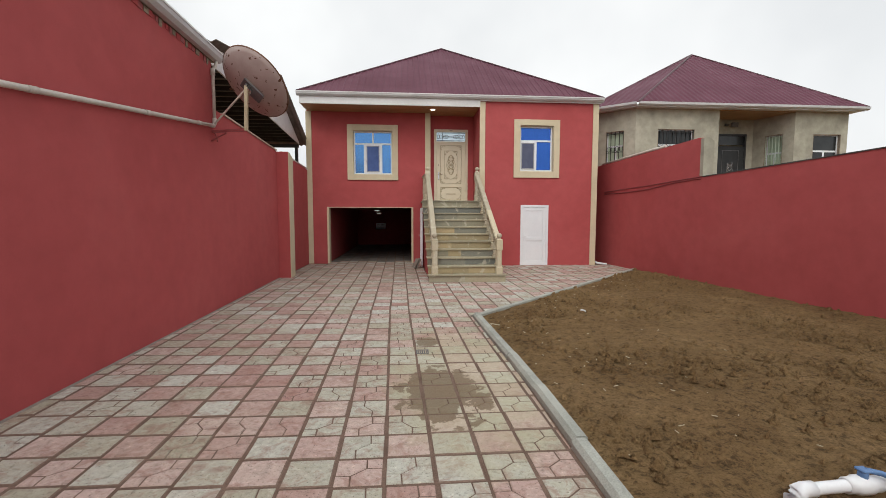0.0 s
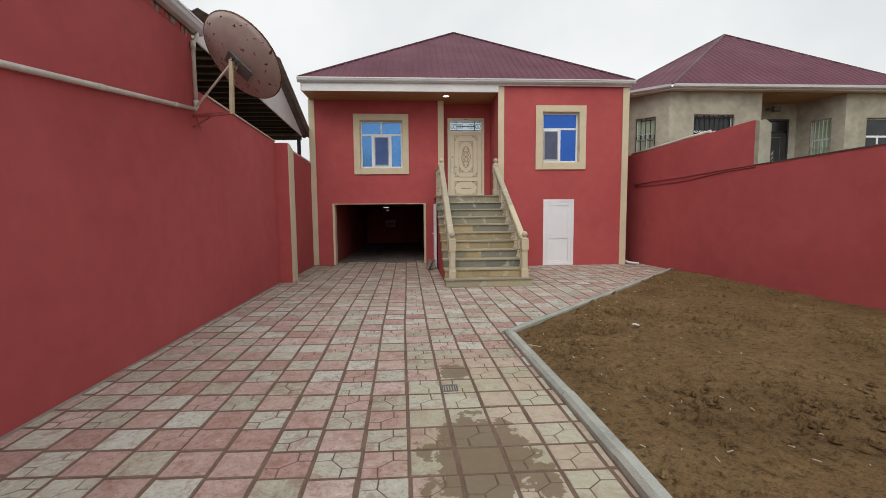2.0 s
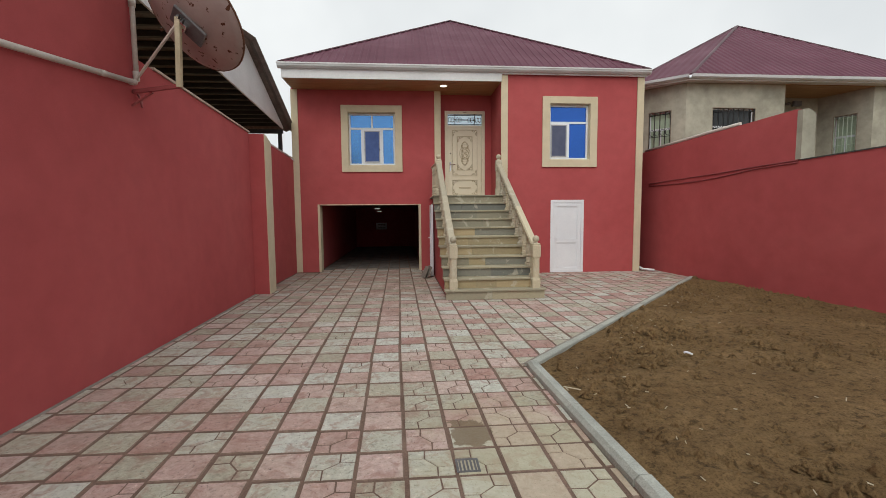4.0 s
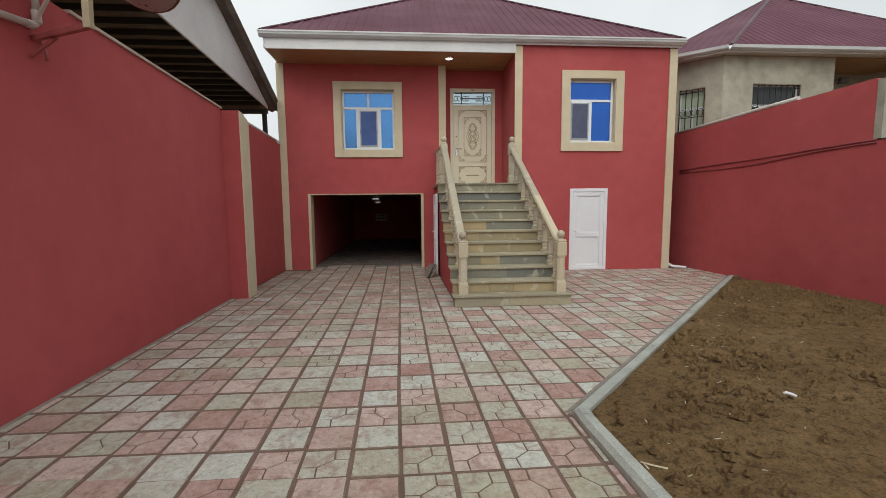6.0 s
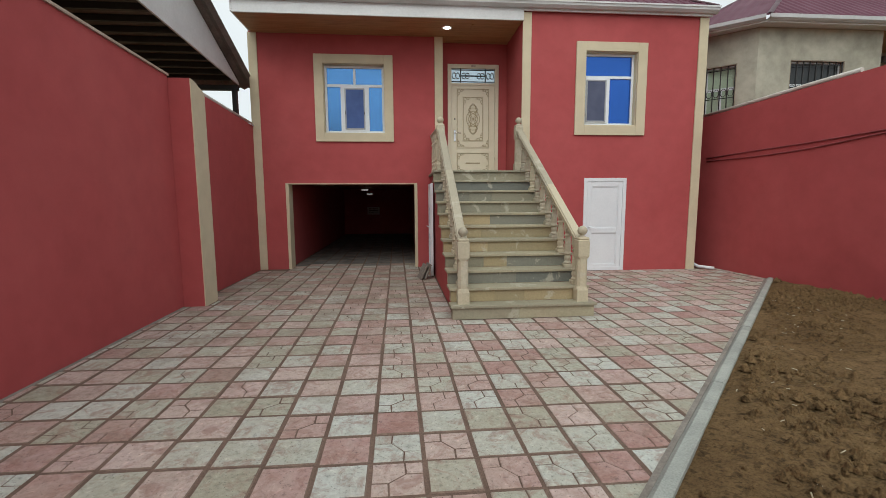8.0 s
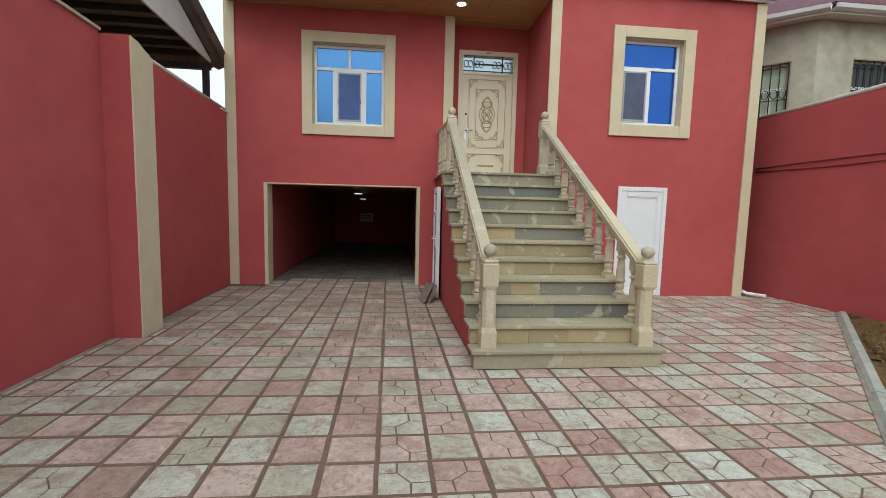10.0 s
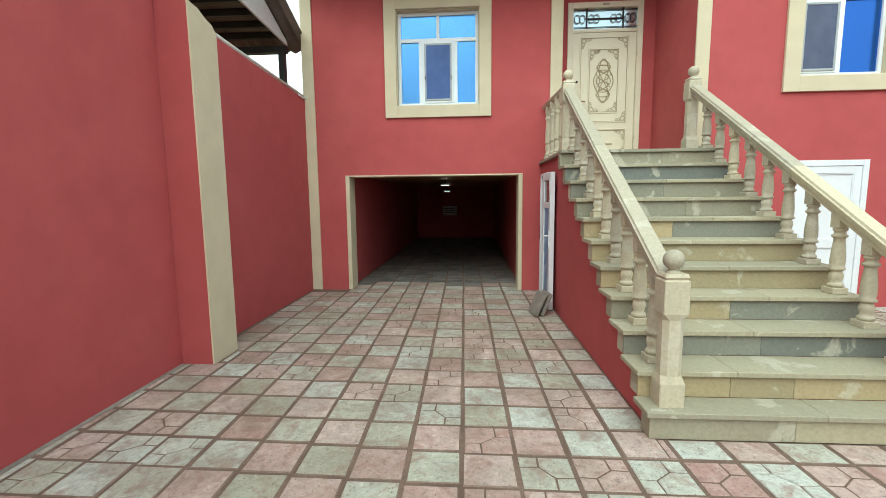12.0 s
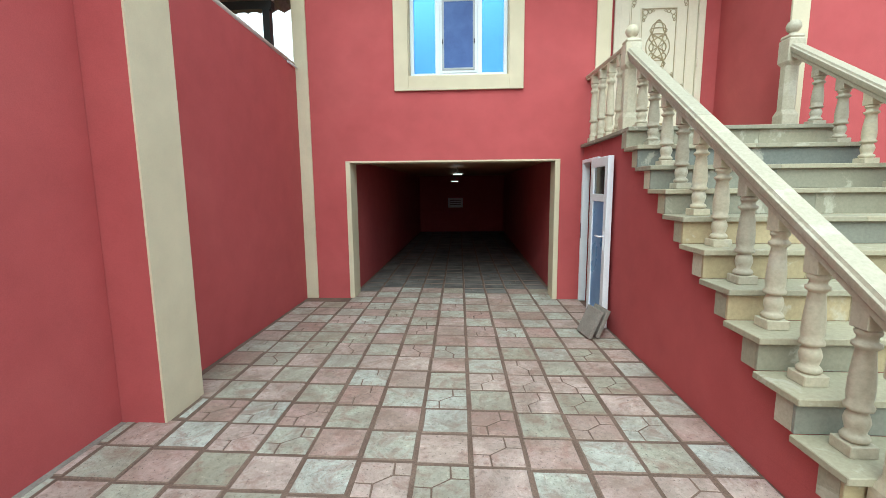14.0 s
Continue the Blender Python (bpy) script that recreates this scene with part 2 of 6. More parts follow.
def paving(name, lo, mean, hi, dust):
    """Cast concrete tile: speckle, worn dust and stains."""
    m, n, l, b = mat_base(name, 0.82, 0, 0.3)
    v = coords(n)
    geo = n.new("ShaderNodeNewGeometry")
    info = n.new("ShaderNodeObjectInfo")
    rnd = calc(n, l, "FRACT", calc(n, l, "ADD", calc(n, l, "MULTIPLY", info.outputs["Random"], 3.7), geo.outputs["Random Per Island"]))
    off = n.new("ShaderNodeVectorMath")
    cx = n.new("ShaderNodeCombineXYZ")
    r40 = calc(n, l, "MULTIPLY", rnd, 40.0)
    l.new(r40, cx.inputs[0]); l.new(calc(n, l, "MULTIPLY", rnd, 27.0), cx.inputs[1])
    l.new(v, off.inputs[0]); l.new(cx.outputs[0], off.inputs[1])
    vec = off.outputs[0]
    big = noise_tex(n, l, vec, 7, 6, 0.72, 0.6)
    fine = noise_tex(n, l, vec, 62, 4, 0.75)
    mid = noise_tex(n, l, vec, 24, 5, 0.7, 0.5)
    col = ramp(n, l, calc(n, l, "ADD", calc(n, l, "MULTIPLY", rnd, 0.55), calc(n, l, "MULTIPLY", calc(n, l, "SUBTRACT", big, 0.1), 0.75)), [(0.2, lo), (0.5, mean), (0.85, hi)])
    dirt = ramp(n, l, noise_tex(n, l, geo.outputs["Position"], 1.1, 6, 0.65), [(0.36, 0.05), (0.72, 0.5)])
    col = blend(n, l, dirt, col, dust)
    col = blend(n, l, 1.0, col, ramp(n, l, mid, [(0.28, 0.52), (0.44, 0.95), (0.60, 1.06), (0.72, 1.45)]), "MULTIPLY")
    speck = ramp(n, l, fine, [(0.33, 0.28), (0.41, 1.0), (0.62, 1.0), (0.72, 1.4)])
    col = blend(n, l, 1.0, col, speck, "MULTIPLY")
    # red-brown worn patches that run across neighbouring tiles
    worn = ramp(n, l, noise_tex(n, l, geo.outputs["Position"], 5.5, 8, 0.74, 0.8), [(0.50, 0.0), (0.60, 0.5), (0.75, 0.75)])
    col = blend(n, l, worn, col, (0.27, 0.145, 0.115))
    # grey-brown grime in large ragged patches, heavier on the drive up to the garage
    where = n.new("ShaderNodeSeparateXYZ")
    l.new(geo.outputs["Position"], where.inputs[0])
    drive = calc(n, l, "MULTIPLY", ramp(n, l, calc(n, l, "DIVIDE", where.outputs[1], 16.0), [(0.50, 0.0), (0.72, 1.0)]), ramp(n, l, calc(n, l, "ADD", calc(n, l, "DIVIDE", where.outputs[0], 10.0), 0.5), [(0.52, 1.0), (0.60, 0.0)]))
    grime = noise_tex(n, l, geo.outputs["Position"], 2.3, 8, 0.72, 0.5)
    grime = ramp(n, l, calc(n, l, "ADD", grime, calc(n, l, "MULTIPLY", drive, 0.16)), [(0.54, 0.0), (0.76, 0.6)])
    col = blend(n, l, grime, col, (0.20, 0.155, 0.12))
    # yellowish cement dust round the drain
    ex = calc(n, l, "DIVIDE", calc(n, l, "SUBTRACT", where.outputs[0], 0.65), 0.85)
    ey = calc(n, l, "DIVIDE", calc(n, l, "SUBTRACT", where.outputs[1], 4.2), 1.9)
    ed = calc(n, l, "ADD", calc(n, l, "ADD", calc(n, l, "MULTIPLY", ex, ex), calc(n, l, "MULTIPLY", ey, ey)), calc(n, l, "MULTIPLY", calc(n, l, "SUBTRACT", noise_tex(n, l, geo.outputs["Position"], 3.0, 5, 0.6), 0.5), 2.0))
    col = blend(n, l, ramp(n, l, ed, [(0.4, 0.5), (1.2, 0.0)]), col, (0.44, 0.42, 0.29))
    # a puddle stain with its own ragged outline, and a smaller one beside it
    sep = n.new("ShaderNodeSeparateXYZ")
    l.new(geo.outputs["Position"], sep.inputs[0])
    wet = None
    wob = calc(n, l, "MULTIPLY", calc(n, l, "SUBTRACT", noise_tex(n, l, geo.outputs["Position"], 4.2, 5, 0.62), 0.5), 2.6)
    for px, py, rx, ry in ((0.41, 3.77, 0.38, 0.64), (0.36, 5.36, 0.16, 0.22)):
        dx = calc(n, l, "DIVIDE", calc(n, l, "SUBTRACT", sep.outputs[0], px), rx)
        dy = calc(n, l, "DIVIDE", calc(n, l, "SUBTRACT", sep.outputs[1], py), ry)
        d = calc(n, l, "SQRT", calc(n, l, "ADD", calc(n, l, "MULTIPLY", dx, dx), calc(n, l, "MULTIPLY", dy, dy)))
        d = calc(n, l, "ADD", d, wob)
        k = ramp(n, l, d, [(0.93, 1.0), (0.99, 0.0)])
        wet = k if wet is None else calc(n, l, "MAXIMUM", wet, k)
    col = blend(n, l, calc(n, l, "MULTIPLY", wet, 0.86), col, (0.17, 0.125, 0.075))
    l.new(col, b.inputs["Base Color"])
    l.new(ramp(n, l, wet, [(0.0, 0.82), (1.0, 0.45)]), b.inputs["Roughness"])
    h = calc(n, l, "ADD", calc(n, l, "MULTIPLY", fine, 0.5), mid)
    bump(n, l, b, h, 0.8, 0.008)
    return m


TILE_PINK = paving("pink_paver", (0.35, 0.19, 0.17), (0.44, 0.305, 0.28), (0.55, 0.44, 0.405), (0.43, 0.365, 0.29))
TILE_GREY = paving("grey_paver", (0.31, 0.295, 0.22), (0.42, 0.425, 0.355), (0.53, 0.56, 0.52), (0.44, 0.395, 0.31))
# dirty grey pavers; their colour also carries the garage's shade, cutting bounce
SHADED_GARAGE_FLOOR = mottled("shaded_dirty_paver", (0.085, 0.08, 0.075), (0.21, 0.20, 0.185), 0.8, 2.5, 60, 0.4, 0.005, amount=0.35)
TILE_EDGE = mottled("dirty_tile_edge", (0.17, 0.115, 0.09), (0.27, 0.195, 0.155), 0.92, 5, 80, 0.4, 0.005, amount=0.35)
MORTAR = mottled("grey_mortar", (0.20, 0.175, 0.15), (0.31, 0.285, 0.25), 0.9, 4, 80, 0.4, 0.005, amount=0.3)
BED = mottled("sand_joint", (0.135, 0.088, 0.066), (0.215, 0.145, 0.112), 0.95, 3, 120, 0.5, 0.006, amount=0.4)


def soil_mat():
    m, n, l, b = mat_base("bare_soil", 0.95, 0, 0.15)
    v = coords(n)
    big = noise_tex(n, l, v, 0.9, 6, 0.65, 0.5)
    mid = noise_tex(n, l, v, 11, 6, 0.72)
    fine = noise_tex(n, l, v, 55, 4, 0.75)
    col = ramp(n, l, big, [(0.3, (0.18, 0.112, 0.052)), (0.55, (0.245, 0.158, 0.075)), (0.75, (0.305, 0.204, 0.105))])
    # clod contrast; its dark stops put shadows between clods into the colour
    col = blend(n, l, 1.0, col, ramp(n, l, mid, [(0.33, 0.42), (0.45, 0.92), (0.58, 1.06), (0.75, 1.3)]), "MULTIPLY")
    col = blend(n, l, 1.0, col, ramp(n, l, fine, [(0.36, 0.58), (0.48, 0.98), (0.7, 1.2)]), "MULTIPLY")
    # crisp dark spots painted as the small shadows beside clods, with paler flecks
    clod_shade = noise_tex(n, l, v, 17, 2, 0.5, 0.4)
    col = blend(n, l, 1.0, col, ramp(n, l, clod_shade, [(0.33, 0.6), (0.40, 1.0), (0.60, 1.0), (0.68, 1.15)]), "MULTIPLY")
    l.new(col, b.inputs["Base Color"])
    bump(n, l, b, calc(n, l, "ADD", mid, calc(n, l, "MULTIPLY", fine, 0.35)), 1.0, 0.08)
    return m


SOIL = soil_mat()


def rusty(name):
    m, n, l, b = mat_base(name, 0.6, 0.1, 0.3)
    v = coords(n)
    base = ramp(n, l, noise_tex(n, l, v, 2.5, 5, 0.6), [(0.3, (0.34, 0.27, 0.25)), (0.7, (0.44, 0.37, 0.35))])
    spots = ramp(n, l, noise_tex(n, l, v, 11, 3, 0.5), [(0.63, 0.0), (0.67, 1.0)])
    col = blend(n, l, spots, base, (0.10, 0.035, 0.015))
    l.new(col, b.inputs["Base Color"])
    return m


RUST = rusty("rust_spotted_paint")
RUST_RIM = mottled("rusty_steel", (0.11, 0.05, 0.03), (0.20, 0.10, 0.06), 0.8, 8, 60)


# ---- mesh helpers ----
def quad_box(bm, x0, x1, y0, y1, z0, z1):
    v = [bm.verts.new(p) for p in ((x0, y0, z0), (x1, y0, z0), (x1, y1, z0), (x0, y1, z0), (x0, y0, z1), (x1, y0, z1), (x1, y1, z1), (x0, y1, z1))]
    for f in ((0, 3, 2, 1), (4, 5, 6, 7), (0, 1, 5, 4), (1, 2, 6, 5), (2, 3, 7, 6), (3, 0, 4, 7)):
        bm.faces.new([v[i] for i in f])
    return v


def box_bm(x0, x1, y0, y1, z0, z1, bevel=0.0, seg=1):
    bm = bmesh.new()
    quad_box(bm, x0, x1, y0, y1, z0, z1)
    if bevel:
        bmesh.ops.bevel(bm, geom=list(bm.edges), offset=bevel, segments=seg, affect="EDGES", profile=0.5)
    return bm


def prism_bm(pts, axis, a, b, bevel=0.0):
    """A polygon (2D points) drawn out along an axis from a to b. axis x: points are (y, z); y: (x, z); z: (x, y)."""
    bm = bmesh.new()
    put = {"x": lambda p, t: (t, p[0], p[1]), "y": lambda p, t: (p[0], t, p[1]), "z": lambda p, t: (p[0], p[1], t)}[axis]
    lo = [bm.verts.new(put(p, a)) for p in pts]
    hi = [bm.verts.new(put(p, b)) for p in pts]
    bm.faces.new(lo)
    bm.faces.new(hi)
    for i in range(len(pts)):
        j = (i + 1) % len(pts)
        bm.faces.new((lo[i], lo[j], hi[j], hi[i]))
    bmesh.ops.recalc_face_normals(bm, faces=bm.faces)
    if bevel:
        bmesh.ops.bevel(bm, geom=list(bm.edges), offset=bevel, segments=1, affect="EDGES")
    return bm


def holed_wall_bm(us, zs, holes, d0, d1, axis="y"):
    """A wall of thickness d0..d1 cut at the positions us and zs, without the cells whose middle lies in a hole."""
    bm = bmesh.new()
    us, zs = sorted(set(us)), sorted(set(zs))
    solid = {}
    for i in range(len(us) - 1):
        for j in range(len(zs) - 1):
            u, z = (us[i] + us[i + 1]) / 2, (zs[j] + zs[j + 1]) / 2
            solid[i, j] = not any(h[0] < u < h[1] and h[2] < z < h[3] for h in holes)
    cache = {}

    def vert(u, d, z):
        key = (round(u, 5), round(d, 5), round(z, 5))
        if key not in cache:
            cache[key] = bm.verts.new((u, d, z) if axis == "y" else (d, u, z))
        return cache[key]

    for (i, j), s in solid.items():
        if not s:
            continue
        u0, u1, z0, z1 = us[i], us[i + 1], zs[j], zs[j + 1]
        bm.faces.new([vert(u0, d0, z0), vert(u1, d0, z0), vert(u1, d0, z1), vert(u0, d0, z1)])
        bm.faces.new([vert(u0, d1, z0), vert(u0, d1, z1), vert(u1, d1, z1), vert(u1, d1, z0)])
        for di, dj, e in ((-1, 0, ((u0, z0), (u0, z1))), (1, 0, ((u1, z0), (u1, z1))), (0, -1, ((u0, z0), (u1, z0))), (0, 1, ((u0, z1), (u1, z1)))):
            if not solid.get((i + di, j + dj), False):
                (a, b_), (c, d_) = e
                bm.faces.new([vert(a, d0, b_), vert(c, d0, d_), vert(c, d1, d_), vert(a, d1, b_)])
    bmesh.ops.recalc_face_normals(bm, faces=bm.faces)
    return bm


def lathe_bm(profile, seg=20, centre=(0, 0, 0)):
    """A turned shape: profile of (radius, z)."""
    bm = bmesh.new()
    rings = []
    for r, z in profile:
        if r < 1e-5:
            rings.append([bm.verts.new((centre[0], centre[1], centre[2] + z))])
        else:
            rings.append([bm.verts.new((centre[0] + r * math.cos(2 * math.pi * k / seg), centre[1] + r * math.sin(2 * math.pi * k / seg), centre[2] + z)) for k in range(seg)])
    for a, b in zip(rings, rings[1:]):
        for k in range(seg):
            q = (k + 1) % seg
            if len(a) == 1 and len(b) > 1:
                bm.faces.new((a[0], b[q], b[k]))
            elif len(b) == 1 and len(a) > 1:
                bm.faces.new((a[k], a[q], b[0]))
            elif len(a) > 1:
                bm.faces.new((a[k], a[q], b[q], b[k]))
    for f in bm.faces:
        f.smooth = True
    bmesh.ops.recalc_face_normals(bm, faces=bm.faces)
    return bm


def tube_bm(points, radius, seg=10, bm=None):
    """A round pipe through the points."""
    bm = bm or bmesh.new()
    pts = [Vector(p) for p in points]
    rings = []
    for i, p in enumerate(pts):
        d = (pts[min(i + 1, len(pts) - 1)] - pts[max(i - 1, 0)]).normalized()
        up = Vector((0, 0, 1)) if abs(d.z) < 0.9 else Vector((1, 0, 0))
        s = d.cross(up).normalized()
        u = s.cross(d)
        rings.append([bm.verts.new(p + radius * (s * math.cos(2 * math.pi * k / seg) + u * math.sin(2 * math.pi * k / seg))) for k in range(seg)])
    for a, b in zip(rings, rings[1:]):
        for k in range(seg):
            f = bm.faces.new((a[k], a[(k + 1) % seg], b[(k + 1) % seg], b[k]))
            f.smooth = True
    bm.faces.new(rings[0][::-1])
    bm.faces.new(rings[-1])
    return bm


def beam_bm(p, q, w, h=None):
    """A square bar from p to q."""
    h = h or w
    p, q = Vector(p), Vector(q)
    d = (q - p).normalized()
    up = Vector((0, 0, 1)) if abs(d.z) < 0.95 else Vector((0, 1, 0))
    s = d.cross(up).normalized() * w / 2
    u = s.cross(d).normalized() * h / 2
    bm = bmesh.new()
    a = [bm.verts.new(p + i * s + j * u) for i, j in ((-1, -1), (1, -1), (1, 1), (-1, 1))]
    b = [bm.verts.new(q + i * s + j * u) for i, j in ((-1, -1), (1, -1), (1, 1), (-1, 1))]
    bm.faces.new(a)
    bm.faces.new(b)
    for k in range(4):
        bm.faces.new((a[k], a[(k + 1) % 4], b[(k + 1) % 4], b[k]))
    bmesh.ops.recalc_face_normals(bm, faces=bm.faces)
    return bm


def mesh_of(name, bm, material):
    me = bpy.data.meshes.new(name)
    bm.to_mesh(me)
    bm.free()
    me.materials.append(material)
    return me


def part(name, bm, material, parent=None, label=""):
    ob = new(name, mesh_of(name, bm, material))
    if parent is not None:
        ob.parent = parent
        ob.matrix_parent_inverse = Matrix.Translation(-parent.location)
    return tagged(ob, label=label)


def thing(name, label, category, group="", at=(0, 0, 0)):
    ob = new(name)
    ob.empty_display_size = 0.2
    ob.location = at
    return tagged(ob, label, category, group)


def structure(name, bm, material, label="", category=""):
    return tagged(part(name, bm, material), label, category, "", "structure")


def merge_bm(*bms):
    out = bmesh.new()
    for b in bms:
        me = bpy.data.meshes.new("tmp")
        b.to_mesh(me)
        b.free()
        out.from_mesh(me)
        bpy.data.meshes.remove(me)
    return out

# ---- the plan ----
FL, FR, FD = 14.66, 13.70, 15.01          # planes of the front: recessed part, forward part, entrance
HX0, HX1 = -3.16, 6.25                    # the house's sides
SOFFIT, EAVE = 4.99, 5.26
BACK = 24.0                               # the garage's end
L0, L1 = (-2.96, -4.0), (-3.18, 11.34)    # left boundary wall
R0, R1 = (6.75, 14.2), (8.33, -4.0)       # right boundary wall


def lx(y):
    return L0[0] + (L1[0] - L0[0]) * (y - L0[1]) / (L1[1] - L0[1])


def rx(y):
    return R0[0] + (R1[0] - R0[0]) * (y - R0[1]) / (R1[1] - R0[1])


# ---- ground ----
structure("ground", box_bm(-400, 400, -400, 400, -0.5, -0.10), SOIL, "bare brown earth reaching the horizon", "ground")
structure("paving_bed", prism_bm([(-3.6, -4), (1.27, -4), (1.27, 6.70), (7.0, 12.5), (7.0, 14.2), (6.3, 14.2), (6.3, BACK), (-3.6, BACK)], "z", -0.09, -0.0055), BED, "sandy reddish joints under the paving", "paving bed")


def soil_sheet():
    """The dug garden bed: a grid shaped by noise, with clods, cut along the kerb and the wall."""
    bm = bmesh.new()
    step, rows = 0.045, {}
    ys = np.arange(-4.0, 12.6, step)
    for j, y in enumerate(ys):
        xa = 1.30 if y < 6.75 else 1.30 + (y - 6.75) * (5.72 / 5.75)
        xb = rx(y) + 0.02
        nx = max(2, int((8.3 - 1.3) / step))
        for i in range(nx + 1):
            x = xa + (xb - xa) * i / nx
            p = Vector((x, y, 0))
            z = 0.030 * noise.noise(p * 0.7) + 0.030 * noise.noise(p * 2.3 + Vector((5, 0, 0)))
            clod = noise.noise(p * 7.0 + Vector((0, 9, 0)))
            rough = 0.25 + 2.1 * max(0, noise.noise(p * 1.1 + Vector((0, 0, 4))) + 0.02)
            z += 0.050 * max(0, clod) ** 1.2 * rough + 0.014 * abs(noise.noise(p * 13.0)) * rough + 0.012 * noise.noise(p * 4.5)
            z += 0.014 * noise.noise(Vector((x * 1.2 + 0.6 * y, y * 6.0, 3)))
            edge = min(1.0, (x - xa) / 0.35)
            rows[i, j] = bm.verts.new((x, y, -0.015 + 0.03 * edge + z * (0.3 + 0.7 * edge)))
    for j in range(len(ys) - 1):
        for i in range(nx):
            f = bm.faces.new((rows[i, j], rows[i + 1, j], rows[i + 1, j + 1], rows[i, j + 1]))
            f.smooth = True
    return bm


structure("soil", soil_sheet(), SOIL, "rough dug brown soil of the garden bed", "soil")

# ---- boundary walls ----
LW_Y = 7.64


def side_wall(profile, line, thick, bevel=0.0):
    """A wall along y whose side outline is given as (y, z), following the line's lean."""
    bm = bmesh.new()
    inner = [bm.verts.new((line(y), y, z)) for y, z in profile]
    outer = [bm.verts.new((line(y) + thick, y, z)) for y, z in profile]
    bm.faces.new(inner)
    bm.faces.new(outer)
    for i in range(len(profile)):
        j = (i + 1) % len(profile)
        bm.faces.new((inner[i], inner[j], outer[j], outer[i]))
    bmesh.ops.recalc_face_normals(bm, faces=bm.faces)
    return bm


structure("wall_left_high", side_wall([(-4, -0.1), (LW_Y, -0.1), (LW_Y, 4.15), (-4, 4.30)], lx, -0.3), RED, "tall dark red plastered side wall of the adjoining building", "wall")
structure("wall_left", side_wall([(LW_Y, -0.1), (11.34, -0.1), (11.34, 3.23), (8.2, 3.365), (LW_Y, 3.40)], lx, -0.25), RED, "dark red plastered boundary wall with a sloping top", "wall")
structure("wall_left_end", prism_bm([(11.754, -0.1), (FL, -0.1), (FL, 3.09), (11.754, 3.23)], "x", -3.40, -3.15), RED, "dark red plastered boundary wall beside the house", "wall")
PIER_TOP = [(11.75, 3.06), (11.69, 3.12), (11.58, 3.15), (11.49, 3.19), (11.344, 3.21)]
structure("wall_pier", prism_bm([(11.344, -0.1), (11.75, -0.1)] + PIER_TOP, "x", -3.45, -2.89), RED, "red plastered pier with a worn uneven top", "pier")
structure("trim_pier", prism_bm([(11.346, -0.02), (11.75, -0.02)] + [(y, z - 0.005) for y, z in PIER_TOP], "x", -2.89, -2.875), CREAM, "cream painted side of the wall pier", "trim")
rw_low = [(-4, -0.1), (9.92, -0.1), (9.92, 2.53), (-4, 3.0)]
structure("wall_right", side_wall(rw_low, rx, 0.25), RED, "dark red plastered boundary wall beside the soil", "wall")
structure("wall_right_high", side_wall([(9.92, -0.1), (14.9, -0.1), (14.9, 3.30), (14.0, 3.32), (12.0, 3.40), (9.96, 3.48), (9.92, 3.46)], rx, 0.25), RED, "higher dark red plastered boundary wall near the house", "wall")
structure("wall_right_stub", prism_bm([(rx(9.9) - 0.002, 2.56), (rx(9.9) + 0.255, 2.56), (rx(9.9) + 0.255, 3.38), (rx(9.9) + 0.12, 3.47), (rx(9.9) - 0.002, 3.45)], "y", 9.80, 9.916), CEMENT, "bare grey rendered end of the higher wall", "wall")
structure("wall_back", box_bm(-3.6, 8.7, -4.25, -4.0, -0.1, 2.6), RED, "plain red yard wall", "wall")

# ---- the house ----
WL = (-1.845, -0.18, 2.774, 4.585)     # outer edges of the window surrounds
WR = (3.50, 4.985, 2.815, 4.64)
OPL = (-1.66, -0.365, 2.955, 4.40)     # the openings themselves
OPR = (3.70, 4.79, 3.01, 4.46)
GAR = (-2.54, 0.32, -0.1, 1.885)
us = [HX0, GAR[0], GAR[1], OPL[0], OPL[1], 0.9]
structure("wall_front_left", holed_wall_bm(us, [-0.1, GAR[3], OPL[2], OPL[3], 5.2], [GAR, OPL], FL, FL + 0.32), RED, "dark red plastered house front over the garage opening", "wall")
WD = (3.752, 4.668, -0.1, 1.948)
structure("wall_front_right", holed_wall_bm([2.40, WD[0], WD[1], OPR[0], OPR[1], HX1], [-0.1, WD[3], OPR[2], OPR[3], 5.2], [WD, OPR], FR, FR + 0.3), RED, "dark red plastered projecting house front", "wall")
structure("wall_recess_right", box_bm(2.40, 2.66, FR + 0.30, FD + 0.3, -0.1, 5.2), RED, "red plastered side of the entrance recess", "wall")
DO = (1.04, 2.205, 2.058, 4.54)
structure("wall_entrance", holed_wall_bm([0.9, DO[0], DO[1], 2.40], [1.9, DO[2], DO[3], 5.2], [DO], FD, FD + 0.3), RED, "red plastered wall around the front door", "wall")
structure("wall_recess_left", box_bm(0.70, 0.9, FL + 0.32, FD + 0.3, 1.95, 5.2), RED, "red plastered return beside the front door", "wall")
structure("wall_side_left", box_bm(HX0, HX0 + 0.3, FL + 0.32, 24.6, 1.95, 5.2), RED, "red plastered house side", "wall")
structure("wall_side_right", box_bm(HX1 - 0.3, HX1, FR + 0.3, 24.6, -0.1, 5.2), RED, "red plastered house side", "wall")
structure("wall_house_back", box_bm(HX0, HX1, 24.6, 24.9, -0.1, 5.2), RED, "plain house back", "wall")
structure("floor_upper", box_bm(HX0 + 0.31, HX1 - 0.31, FD + 0.31, 24.58, 1.96, 2.10), CEMENT, "concrete floor slab of the upper storey", "floor")
